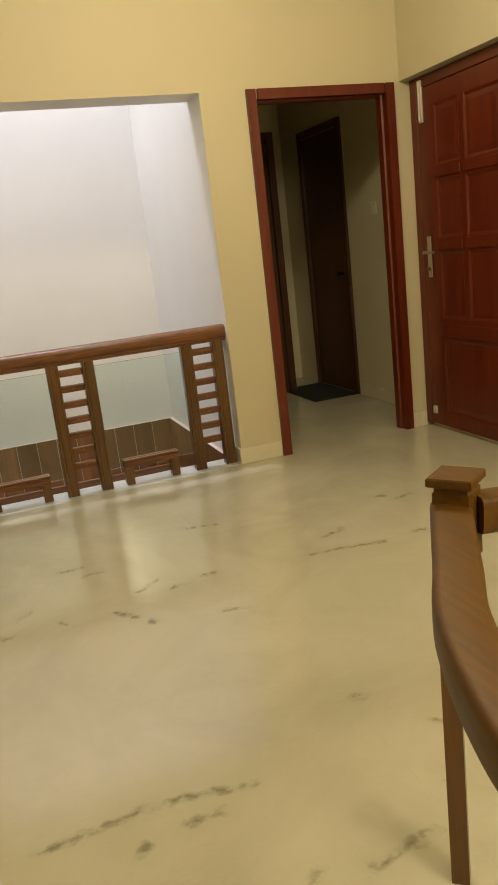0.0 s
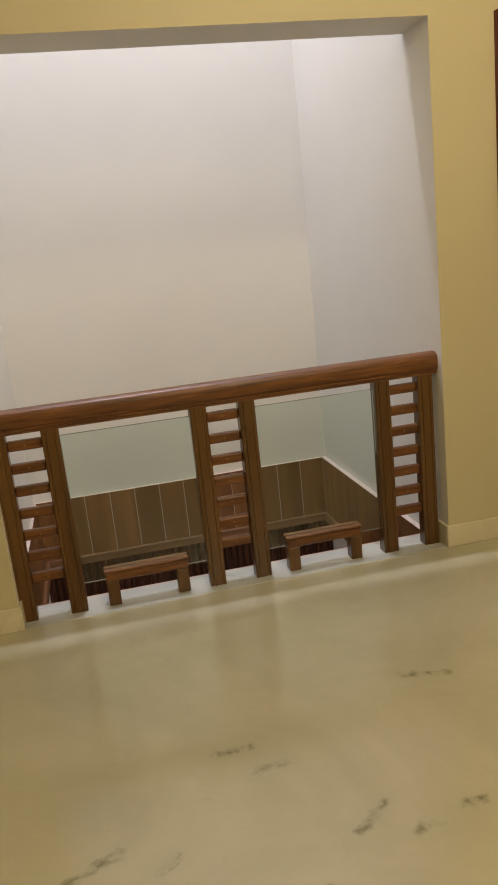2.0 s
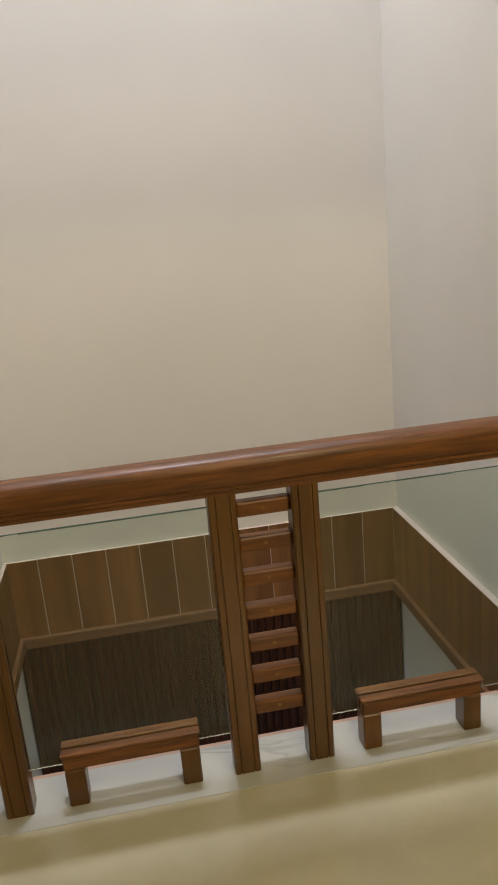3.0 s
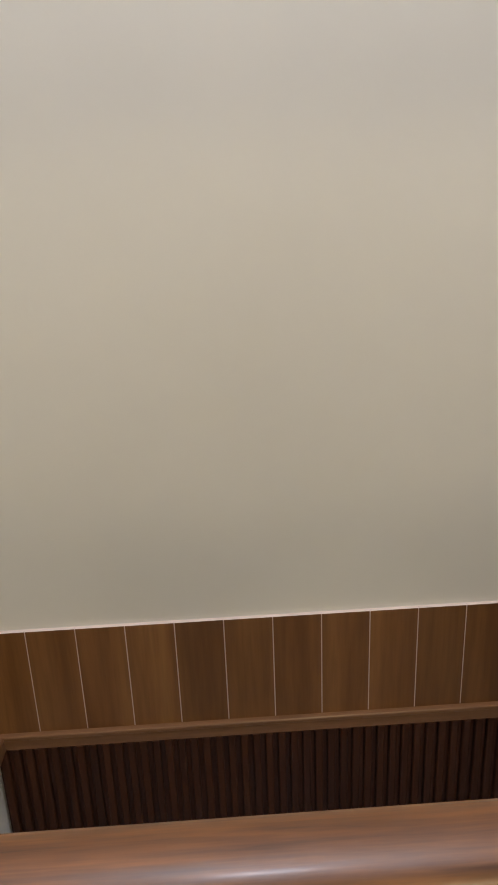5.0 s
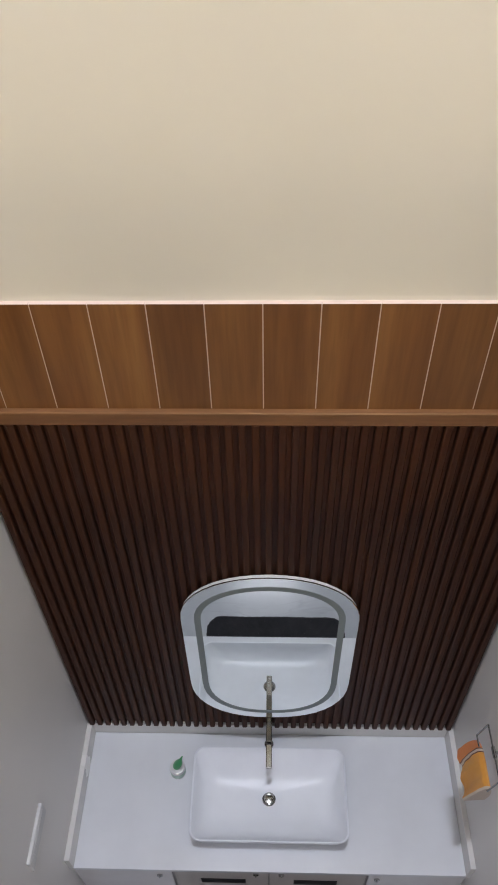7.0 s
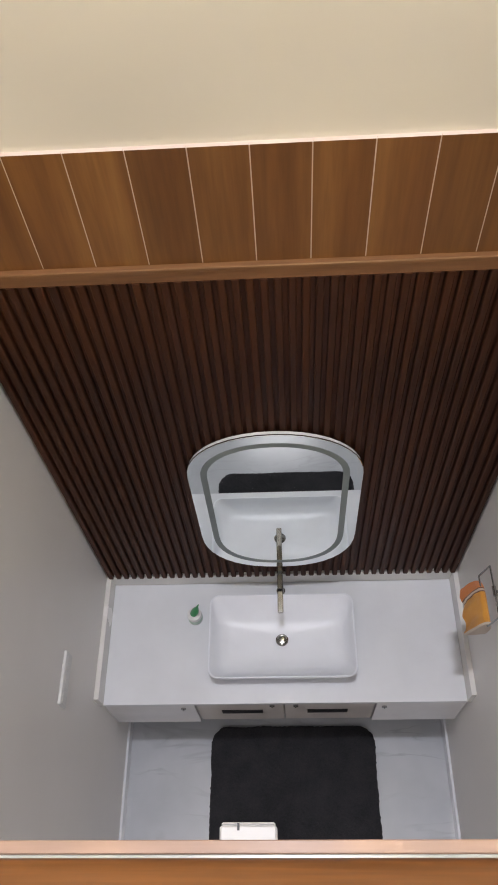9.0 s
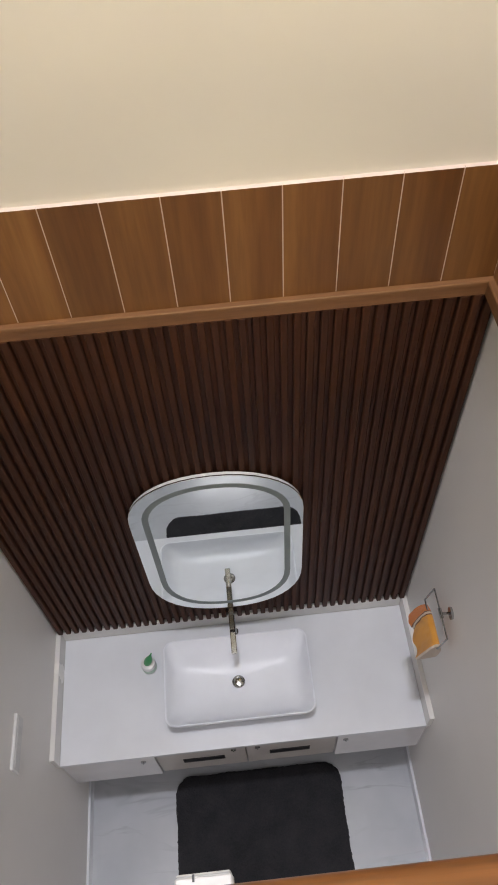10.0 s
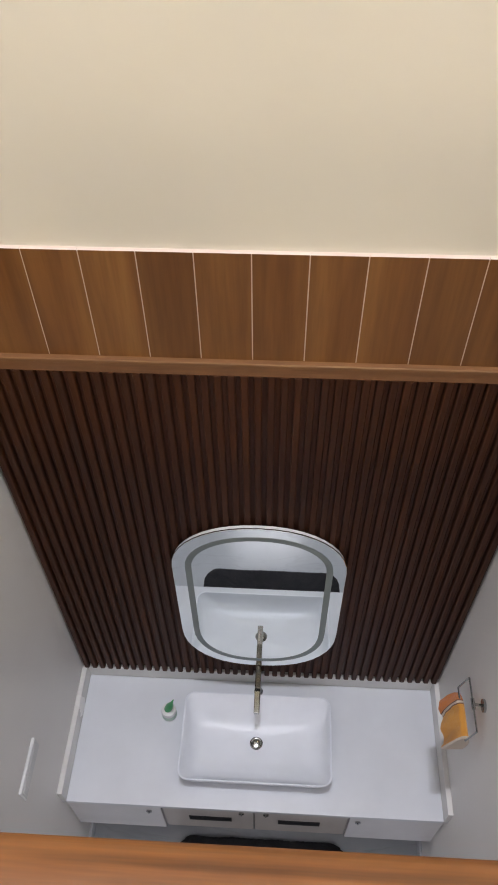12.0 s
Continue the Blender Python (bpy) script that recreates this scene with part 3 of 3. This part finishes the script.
# ---- stair balustrade beside the start of the walk ----
def balustrade():
    b = thing("stair_balustrade", (-0.675, -3.205, 0.0), "varnished teak newel post with curving stair handrail", "balustrade")
    off = Vector((0.675, 3.205, 0))
    sq = lambda h, z: [(sx * h, sy * h, z) for sx, sy in ((-1, -1), (1, -1), (1, 1), (-1, 1))]
    turn, face = Matrix.Rotation(radians(-54), 4, "Z"), Matrix.Rotation(radians(-38), 4, "Z")
    bm = loft(bmesh.new(), [sq(h, z) for h, z in ((0.018, 0.0), (0.018, 0.735), (0.016, 0.74))])
    bmesh.ops.transform(bm, matrix=Matrix.Translation((-0.022, 0.012, 0)) @ face, verts=bm.verts)
    block = loft(bmesh.new(), [sq(h, z) for h, z in ((0.033, 0.72), (0.033, 0.848), (0.030, 0.852), (0.030, 0.860))])
    bmesh.ops.transform(block, matrix=turn, verts=block.verts)
    newel = part("newel_post", bm, M_POST, b)
    part("block", block, M_CURVE, newel)
    bm = loft(bmesh.new(), [sq(h, z) for h, z in ((0.037, 0.860), (0.041, 0.863), (0.041, 0.875), (0.039, 0.878), (0.012, 0.879))])
    bmesh.ops.transform(bm, matrix=turn, verts=bm.verts)
    part("cap", bm, M_CURVE, newel, "square teak post cap")

    def sweep(path, width, height):
        loops = []
        pts = [Vector(p) + off for p in path]
        for i, p in enumerate(pts):
            t = (pts[min(i + 1, len(pts) - 1)] - pts[max(i - 1, 0)]).normalized()
            side = t.cross(Vector((0, 0, 1))).normalized()
            up = side.cross(t)
            ring = []
            for a in range(24):
                c, s = math.cos(a * math.tau / 24), math.sin(a * math.tau / 24)
                ring.append(p + side * (width / 2 * math.copysign(abs(c) ** 0.35, c)) + up * (height / 2 * math.copysign(abs(s) ** 0.42, s)))
            loops.append(ring)
        return loft(bmesh.new(), loops)

    path = []
    ctrl = [Vector(c) for c in ((-0.685, -3.20, 0.795), (-0.82, -3.41, 0.795), (-0.905, -3.54, 0.795), (-0.972, -3.695, 0.795), (-1.008, -3.83, 0.795), (-1.035, -4.06, 0.79), (-1.045, -4.75, 0.77))]
    for i in range(len(ctrl) - 1):
        p0, p1, p2, p3 = ctrl[max(i - 1, 0)], ctrl[i], ctrl[i + 1], ctrl[min(i + 2, len(ctrl) - 1)]
        for s in range(6):
            u = s / 6
            path.append(0.5 * (2 * p1 + (p2 - p0) * u + (2 * p0 - 5 * p1 + 4 * p2 - p3) * u * u + (3 * p1 - p0 - 3 * p2 + p3) * u ** 3))
    path.append(ctrl[-1])
    part("handrail", sweep(path, 0.074, 0.072), M_CURVE, b, "curving glossy teak handrail", smooth=True)
    part("handrail", sweep([(-0.645, -3.215, 0.80), (-0.40, -3.25, 0.79), (0.1, -3.32, 0.60)], 0.066, 0.070), M_CURVE, b, smooth=True)
    for x, y, top in ((-1.039, -4.25, 0.76), (-1.044, -4.70, 0.75), (-0.10, -3.29, 0.66)):
        part("baluster", one_box(x - 0.02 + 0.675, y - 0.02 + 3.205, 0, x + 0.02 + 0.675, y + 0.02 + 3.205, top, bevel=0.004), M_POST, b)
    return b


balustrade()


# ---- lower room: vanity, basin, mirror ----
CT = -2.76                   # top of the counter
def countertop():
    c = thing("countertop", ((XL + XR) / 2, 1.39, CT - 0.03), "white engineered stone countertop with low upstands between walls", "countertop")
    inv = Matrix.Translation((-(XL + XR) / 2, -1.39, 0.03 - CT))

    def put(name, b, m, bevel, label=""):
        bm = one_box(*b, bevel=bevel, seg=2)
        bmesh.ops.transform(bm, matrix=inv, verts=bm.verts)
        part(name, bm, m, c, label)

    put("slab", (XL + 0.025, 1.05, CT - 0.03, XR - 0.025, 1.700, CT), M_STONE, 0.003)
    put("back_upstand", (XL + 0.025, 1.700, CT - 0.03, XR - 0.025, YF, CT + 0.110), M_UPSTAND, 0.002, "low cream-white stone upstand")
    put("side_upstand", (XL, 1.052, CT - 0.03, XL + 0.025, YF, CT + 0.110), M_UPSTAND, 0.002, "low cream-white stone upstand")
    put("side_upstand", (XR - 0.025, 1.052, CT - 0.03, XR, YF, CT + 0.110), M_UPSTAND, 0.002, "low cream-white stone upstand")
    return c


countertop()

CB = -3.25                   # underside of the floating cabinets


def cabinet(x0, x1, depth0, mat, doors, slot, knob_x, label):
    c = thing("vanity_cabinet", ((x0 + x1) / 2, 1.40, CB), label, "cabinet", "vanity cabinets")
    ox, oy, oz = (x0 + x1) / 2, 1.40, CB
    loc = lambda *b: (b[0] - ox, b[1] - oy, b[2] - oz, b[3] - ox, b[4] - oy, b[5] - oz)
    part("body", one_box(*loc(x0 + 0.001, depth0 + 0.02, CB, x1 - 0.001, YF - 0.002, CT - 0.0305)), mat, c)
    door = part("door", one_box(*loc(x0 + 0.003, depth0, CB, x1 - 0.003, depth0 + 0.0195, CT - 0.034), bevel=0.002), mat, c)
    if slot:
        part("slot_handle", one_box(*loc(slot[0], depth0 - 0.003, -3.104, slot[1], depth0 + 0.004, -3.036), bevel=0.001), M_BLACK, door, "black recessed slot")
    bm = bmesh.new()
    rod(bm, (knob_x - ox, depth0 - oy, -2.935 - oz), (knob_x - ox, depth0 - 0.008 - oy, -2.935 - oz), 0.014, 16)
    box(bm, knob_x - ox - 0.003, depth0 - 0.014 - oy, -2.943 - oz, knob_x - ox + 0.003, depth0 - 0.0075 - oy, -2.927 - oz)
    part("key_lock", bm, M_CHROME, door, "small chrome key lock")
    return c


cabinet(XL, -1.425, 1.072, M_CABINET, 1, None, -1.49, "white floating vanity cabinet under the stone counter")
cabinet(-1.425, -0.956, 1.084, M_CABGREY, 1, (-1.295, -1.073), -1.02, "grey floating vanity cabinet with black slot")
cabinet(-0.956, -0.478, 1.084, M_CABGREY, 1, (-0.832, -0.616), -0.895, "grey floating vanity cabinet with black slot")
cabinet(-0.478, XR, 1.072, M_CABINET, 1, None, -0.432, "white floating vanity cabinet under the stone counter")


def basin():
    cx, cy = -0.957, 1.366
    b = thing("wash_basin", (cx, cy, CT), "white ceramic vessel basin standing on the counter", "basin")

    def lay(w, d, r, z, dy=0.0, n=8, between=10):
        """A rounded rectangle with points along its straight sides too."""
        pts = rounded(0, dy, w * 1.09, d * 1.09, r, n)
        out = []
        for i, p in enumerate(pts):
            out.append((p[0], p[1], z))
            if i % (n + 1) == n:
                q = pts[(i + 1) % len(pts)]
                out += [(p[0] + (q[0] - p[0]) * k / between, p[1] + (q[1] - p[1]) * k / between, z) for k in range(1, between)]
        return out

    bm = loft(bmesh.new(), [lay(0.56, 0.32, 0.05, 0.0), lay(0.60, 0.345, 0.055, 0.006), lay(0.665, 0.39, 0.055, 0.07), lay(0.690, 0.402, 0.052, 0.108), lay(0.693, 0.404, 0.052, 0.114), lay(0.690, 0.402, 0.052, 0.117),
                             lay(0.678, 0.392, 0.048, 0.117), lay(0.672, 0.386, 0.047, 0.113), lay(0.655, 0.362, 0.06, 0.092, -0.006), lay(0.62, 0.31, 0.07, 0.062, -0.018), lay(0.575, 0.26, 0.07, 0.042, -0.026),
                             lay(0.50, 0.21, 0.07, 0.031, -0.028), lay(0.30, 0.13, 0.05, 0.026, -0.02), lay(0.05, 0.05, 0.024, 0.0235, 0.0)])
    part("bowl", bm, M_CERAMIC, b, smooth=True)
    bm = bmesh.new()
    lathe(bm, (0, 0.0, 0.0235), ((0.031, 0.0), (0.033, 0.004), (0.028, 0.007), (0.024, 0.0045), (0.022, 0.0045), (0.020, 0.010), (0.006, 0.013)), 24)
    part("drain", bm, M_CHROME, b, "round chrome pop-up drain", smooth=True)
    return b


basin()


def tap():
    x, y = -0.958, 1.648
    t = thing("basin_tap", (x, y, CT), "tall square chrome basin tap behind the bowl", "tap")
    part("base_plate", lathe(bmesh.new(), (0, 0, 0), ((0.0245, 0), (0.0245, 0.004), (0.022, 0.009)), 24), M_CHROME, t, smooth=True)
    part("column", one_box(-0.0155, -0.017, 0.0095, 0.0155, 0.017, 0.285, bevel=0.003), M_CHROME, t)
    part("spout", one_box(-0.014, -0.222, 0.262, 0.014, -0.0175, 0.282, bevel=0.003), M_CHROME, t)
    bm = bmesh.new()
    rod(bm, (0, -0.206, 0.262), (0, -0.206, 0.252), 0.011)
    part("aerator", bm, M_BLACK, t)
    bm = one_box(-0.012, -0.012, 0.2855, 0.012, 0.012, 0.297, bevel=0.002)
    box(bm, -0.012, -0.105, 0.297, 0.012, 0.012, 0.305, bevel=0.002)
    part("lever", bm, M_DARKCHROME, t)
    return t


tap()


def mirror():
    cx, cz, y = -0.956, -1.797, 1.66
    m = thing("wall_mirror", (cx, 1.687, cz), "barrel-shaped frameless mirror with frosted border band", "mirror")

    def outline(grow, n=20):
        w, up, dn = 0.362 + grow, 0.28, 0.28
        pts = []
        for i in range(n + 1):
            a = math.pi * i / n
            c, s = math.cos(a), math.sin(a)
            pts.append((w * math.copysign(abs(c) ** 0.95, c), up + (0.30 + grow) * abs(s) ** 0.97))
        for i in range(n + 1):
            a = math.pi + math.pi * i / n
            c, s = math.cos(a), math.sin(a)
            pts.append((w * math.copysign(abs(c) ** 0.86, c), -dn - (0.375 + grow) * abs(s) ** 0.90))
        return pts

    loop = lambda g, d: [(x, d, z) for x, z in outline(g)]
    f = y - 1.687
    part("backing", loft(bmesh.new(), [loop(-0.03, -0.0005), loop(-0.03, f + 0.0225), loop(-0.004, f + 0.0215), loop(-0.002, f + 0.0062)]), M_PLASTIC, m, "white mirror case")
    part("mirror_glass", loft(bmesh.new(), [loop(0.0, f + 0.006), loop(0.0, f + 0.001), loop(-0.002, f)]), M_MIRROR, m)
    bm = bmesh.new()
    a, b = [bm.verts.new(p) for p in loop(-0.055, f - 0.0012)], [bm.verts.new(p) for p in loop(-0.082, f - 0.0012)]
    a2, b2 = [bm.verts.new(p) for p in loop(-0.055, f - 0.0001)], [bm.verts.new(p) for p in loop(-0.082, f - 0.0001)]
    n = len(a)
    for i in range(n):
        j = (i + 1) % n
        for q in ((a[i], a[j], b[j], b[i]), (a[i], a2[i], a2[j], a[j]), (b[i], b[j], b2[j], b2[i]), (a2[i], b2[i], b2[j], a2[j])):
            bm.faces.new(q)
    part("frosted_band", bm, M_FROST, m, "grey frosted light band")
    return m


mirror()

# small things on the counter and floor
bottle = thing("dropper_bottle", (-1.421, 1.50, CT), "small white bottle with pointed green cap", "bottle")
part("body", lathe(bmesh.new(), (0, 0, 0), ((0.034, 0.0), (0.038, 0.004), (0.039, 0.062), (0.036, 0.074), (0.017, 0.080)), 24), M_PLASTIC, bottle, smooth=True)
part("label_band", lathe(bmesh.new(), (0, 0, 0), ((0.0386, 0.010), (0.0390, 0.011), (0.0393, 0.048), (0.0390, 0.049)), 24), M_LABEL, bottle, "pale green paper label", smooth=True)
bm = lathe(bmesh.new(), (0, 0, 0), ((0.017, 0.0805), (0.021, 0.085), (0.021, 0.115), (0.015, 0.140), (0.007, 0.170), (0.0035, 0.205)), 18)
for v in bm.verts:
    v.co.x += 0.30 * max(0.0, v.co.z - 0.085)
part("cap", bm, M_GREEN, bottle, "pointed green plastic cap", smooth=True)


def pile_mat(name, cx, cy, w, d, label):
    """A shaggy mat whose edge and top are ruffled by its pile."""
    pts = [Vector((x, y, 0)) for x, y in rounded(0, 0, w, d, 0.10, 12)]
    edge = []
    for a, b in zip(pts, pts[1:] + pts[:1]):
        n = max(1, round((b - a).length / 0.012))
        edge += [a.lerp(b, k / n) for k in range(n)]
    rings = [(1.0, 0.0), (1.008, 0.010), (0.998, 0.019), (0.975, 0.024)] + [(0.95 - 0.05 * k, 0.025) for k in range(18)] + [(0.03, 0.025)]
    loops = []
    for r, (f, z) in enumerate(rings):
        loop = []
        for p in edge:
            q = p * f
            ruffle = 1 + (0.012 * noise.noise(p * 70 + Vector((r, 0, 0))) + 0.014 * noise.noise(p * 9)) * max(0.0, (f - 0.8) / 0.2)
            top = 0.006 * noise.noise(q * 55) + 0.004 * noise.noise(q * 14) if z > 0.015 else 0.0
            loop.append((q.x * ruffle, q.y * ruffle, z + top))
        loops.append(loop)
    ob = link_mesh(name, loft(bmesh.new(), loops), M_MAT, None, True)
    ob.location = (cx, cy, LOW)
    return tagged(ob, label, "bath mat")


pile_mat("bath_mat", -0.918, 0.770, 0.967, 0.690, "black shaggy bath mat with rounded corners before the vanity")

sensor = thing("junction_box", (-1.008, EDGE, -0.635), "small white plastic box fixed to the beam", "junction box")
bm = one_box(-0.060, 0.0, -0.035, 0.060, 0.096, 0.035, bevel=0.004)
part("case", bm, M_PLASTIC, sensor)
part("cover", one_box(-0.057, 0.0963, -0.031, 0.057, 0.102, 0.031, bevel=0.003), M_PLASTIC, sensor)
part("cable_slot", one_box(-0.023, 0.086, 0.0352, -0.018, 0.100, 0.0362), M_BLACK, sensor, "small dark slot")

plate = thing("switch_board", (XL, 1.005, -2.11), "white horizontal switch board on the pale wall", "switch")
part("plate", one_box(0.0, -0.115, -0.045, 0.014, 0.115, 0.045, bevel=0.003), M_PLASTIC, plate)
for i in range(6):
    y = -0.0875 + 0.035 * i
    part("rocker", one_box(0.0141, y - 0.0165, -0.028, 0.0165, y + 0.0165, 0.028, bevel=0.001), M_PLASTIC, plate)


def towel_ring():
    r = thing("towel_ring", (XR, 1.272, -1.862), "chrome square towel ring fixed to the wall", "towel holder")
    bm = bmesh.new()
    rod(bm, (0, 0, 0), (-0.010, 0, 0), 0.027, 20)
    part("wall_plate", bm, M_CHROME, r, smooth=True)
    bm = bmesh.new()
    rod(bm, (-0.010, 0, 0), (-0.050, 0, 0.012), 0.006)
    rod(bm, (-0.050, -0.022, 0.012), (-0.050, 0.022, 0.012), 0.008)
    part("arm", bm, M_CHROME, r, smooth=True)
    bm = bmesh.new()
    pts = [(-0.050, -0.112, 0.012), (-0.050, 0.112, 0.012), (-0.075, 0.112, -0.096), (-0.075, -0.112, -0.096)]
    for a, b in zip(pts, pts[1:] + pts[:1]):
        rod(bm, a, b, 0.0038)
    part("ring", bm, M_CHROME, r, smooth=True)
    return r


towel_ring()


def towel():
    t = thing("hand_towel", (XR - 0.075, 1.272, -1.957), "orange hand towel with brown stripes over the ring", "towel")
    near, far = -0.108, 0.106

    def strip(u0, u1, m, name, label=""):
        bm = bmesh.new()
        rows = []
        n = max(2, int((u1 - u0) * 30))
        outline = [(-0.016 - 0.040 * (1 - s / 12) ** 0.7, -0.150 * (1 - s / 12)) for s in range(13)]
        outline += [(0.016 * math.cos(math.pi - math.pi * s / 7), 0.014 * math.sin(math.pi * s / 7)) for s in range(1, 7)]
        outline += [(0.016 + 0.009 * math.sin(math.pi * s / 10), -0.13 * s / 10) for s in range(11)]
        for i in range(n + 1):
            u = u0 + (u1 - u0) * i / n
            droop = 0.045 * max(0.0, (u - 0.60) / 0.40) ** 2
            row = []
            for x, z in outline:
                z *= 1 - 0.5 * max(0.0, (u - 0.78) / 0.22)
                sag = max(0.0, -z)
                y = near + (far - near) * u + 0.10 * sag * (0.45 - u)
                fold = 0.055 * sag * math.sin(u * 15 + 0.7) + 0.05 * sag * noise.noise(Vector((3, u * 3.2, z * 7)))
                lump = 0.005 * noise.noise(Vector((u * 9, 2, z * 24)))
                row.append((x - (fold + lump) * (1 if x < 0 else -0.1), y, z - droop - 0.25 * sag * noise.noise(Vector((u * 2.5, 1, 0)))))
            rows.append(row)
        loft(bm, rows)
        return part(name, bm, m, t, label, smooth=True)

    strip(0.0, 0.05, M_TOWELPALE, "hem", "pale hem")
    strip(0.05, 0.68, M_TOWEL, "field")
    strip(0.68, 0.705, M_TOWELDARK, "stripe", "dark brown stripe")
    strip(0.705, 0.755, M_TOWELPALE, "stripe", "pale stripe")
    strip(0.755, 0.78, M_TOWELDARK, "stripe", "dark brown stripe")
    strip(0.78, 1.0, M_TOWELTOP, "end_band", "deeper orange end band")
    return t


towel()

# ---- timber cladding round the void, slats below it ----
BZ0, BZ1 = -0.380, 0.002
BT = 0.017                   # thickness of the cladding
BTR = 0.029                  # the same on the right wall
clad = tagged(new("wall_cladding"), "brown timber plank cladding round the void edge", kind="structure")
part("backing", one_box(XL, YF - BT + 0.0102, BZ0, XR, YF, BZ1 - 0.001), M_EDGE, clad)
part("backing", one_box(XR - BTR + 0.0102, EDGE + 0.012, BZ0, XR, YF - BT + 0.0102, BZ1 - 0.001), M_EDGE, clad)
part("backing", one_box(XL, EDGE + 0.012, BZ0, XL + BT - 0.0102, YF - BT + 0.0102, BZ1 - 0.001), M_EDGE, clad)
part("backing", one_box(XL, EDGE + 0.0008, BZ0, XR, EDGE + 0.008, -0.0105), M_EDGE, clad)


def planks(width, along, face, first, count, z1, out):
    """A row of planks that share one mesh, with pale joints between; along: x or y, out: the way they face."""
    g = 0.0018
    src = joint = None
    for i in range(count):
        c = first + width * i
        across = face - out * 0.005
        at = (c, across, 0) if along == "x" else (across, c, 0)
        edge = (c + width / 2, across - out * 0.0008, 0) if along == "x" else (across - out * 0.0008, c + width / 2, 0)
        if src is None:
            h = width / 2 - g
            b = (-h, -0.005, BZ0, h, 0.005, z1) if along == "x" else (-0.005, -h, BZ0, 0.005, h, z1)
            bm = one_box(*b)
            for f in bm.faces:
                if f.normal.z > 0.5:
                    f.material_index = 1
            src = part("plank", bm, [M_PLANK, M_EDGE], clad)
            src.location = at
            b = (-g + 0.0002, -0.0045, BZ0, g - 0.0002, 0.0045, z1 - 0.001) if along == "x" else (-0.0045, -g + 0.0002, BZ0, 0.0045, g - 0.0002, z1 - 0.001)
            joint = part("joint_strip", one_box(*b), M_EDGE, clad, "pale joint strip")
            joint.location = edge
        else:
            twin(src, "plank", at)
            twin(joint, "joint_strip", edge)


W = 0.1555
planks(W, "x", YF - BT, -0.198 - W * 10.5, 11, BZ1, -1)
bm = one_box(-0.196, YF - BT, BZ0, XR - BTR - 0.0005, YF - BT + 0.01, BZ1)
for f in bm.faces:
    f.material_index = 1 if f.normal.z > 0.5 else 0
part("plank", bm, [M_PLANK, M_EDGE], clad)
planks(W, "y", XR - BTR, YF - BT - 0.002 - W * 9.5, 10, BZ1, -1)
planks(W, "y", XL + BT, YF - BT - 0.002 - W * 9.5, 10, BZ1, 1)
planks(W, "x", EDGE + 0.017, XL + 0.055 + W / 2, 12, -0.010, 1)
part("cap_strip", one_box(XL + 0.018, EDGE + 0.0012, -0.0095, XR - 0.018, EDGE + 0.0185, -0.0015, bevel=0.0015), M_CAPSTRIP, clad, "pale pinkish timber strip along the floor edge")

half = [(0.000, -0.3805), (-0.017, -0.3805), (-0.020, -0.384), (-0.021, -0.394), (-0.018, -0.397), (-0.021, -0.430)]
prof = [(YF - BT + a, z) for a, z in half] + [(YF, -0.430), (YF, -0.3805)]
part("trim", extrude_x(bmesh.new(), prof, XL, XR), M_TRIM, clad, "brown moulded trim under the planks")
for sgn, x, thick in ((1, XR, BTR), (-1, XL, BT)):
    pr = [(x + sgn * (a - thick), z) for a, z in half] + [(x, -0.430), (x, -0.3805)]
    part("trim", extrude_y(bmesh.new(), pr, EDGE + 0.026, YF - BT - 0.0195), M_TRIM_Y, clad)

slats = tagged(new("slat_panel"), "dark brown vertical timber slat panel behind the mirror", "slat panel")
part("backing", one_box(XL + 0.002, 1.712, CT + 0.122, XR - 0.002, YF - 0.0005, -0.432), M_SLATBACK, slats)
N_SLAT = 45
pitch = (XR - XL - 0.012) / N_SLAT
src = None
for i in range(N_SLAT):
    x = XL + 0.006 + pitch * (i + 0.5)
    if src is None:
        h = pitch * 0.31
        bm = extrude_z(bmesh.new(), [(-h, 0.0), (-h, -0.018), (-h + 0.0015, -0.0222), (-h + 0.005, -0.0242), (h - 0.005, -0.0242), (h - 0.0015, -0.0222), (h, -0.018), (h, 0.0)], CT + 0.114, -0.4308)
        for f in bm.faces:
            if abs(f.normal.z) > 0.5:
                f.material_index = 1
        src = part("slat", bm, [M_SLAT, M_EDGE], slats)
        src.location = (x, 1.712, 0)
    else:
        twin(src, "slat", (x, 1.712, 0))
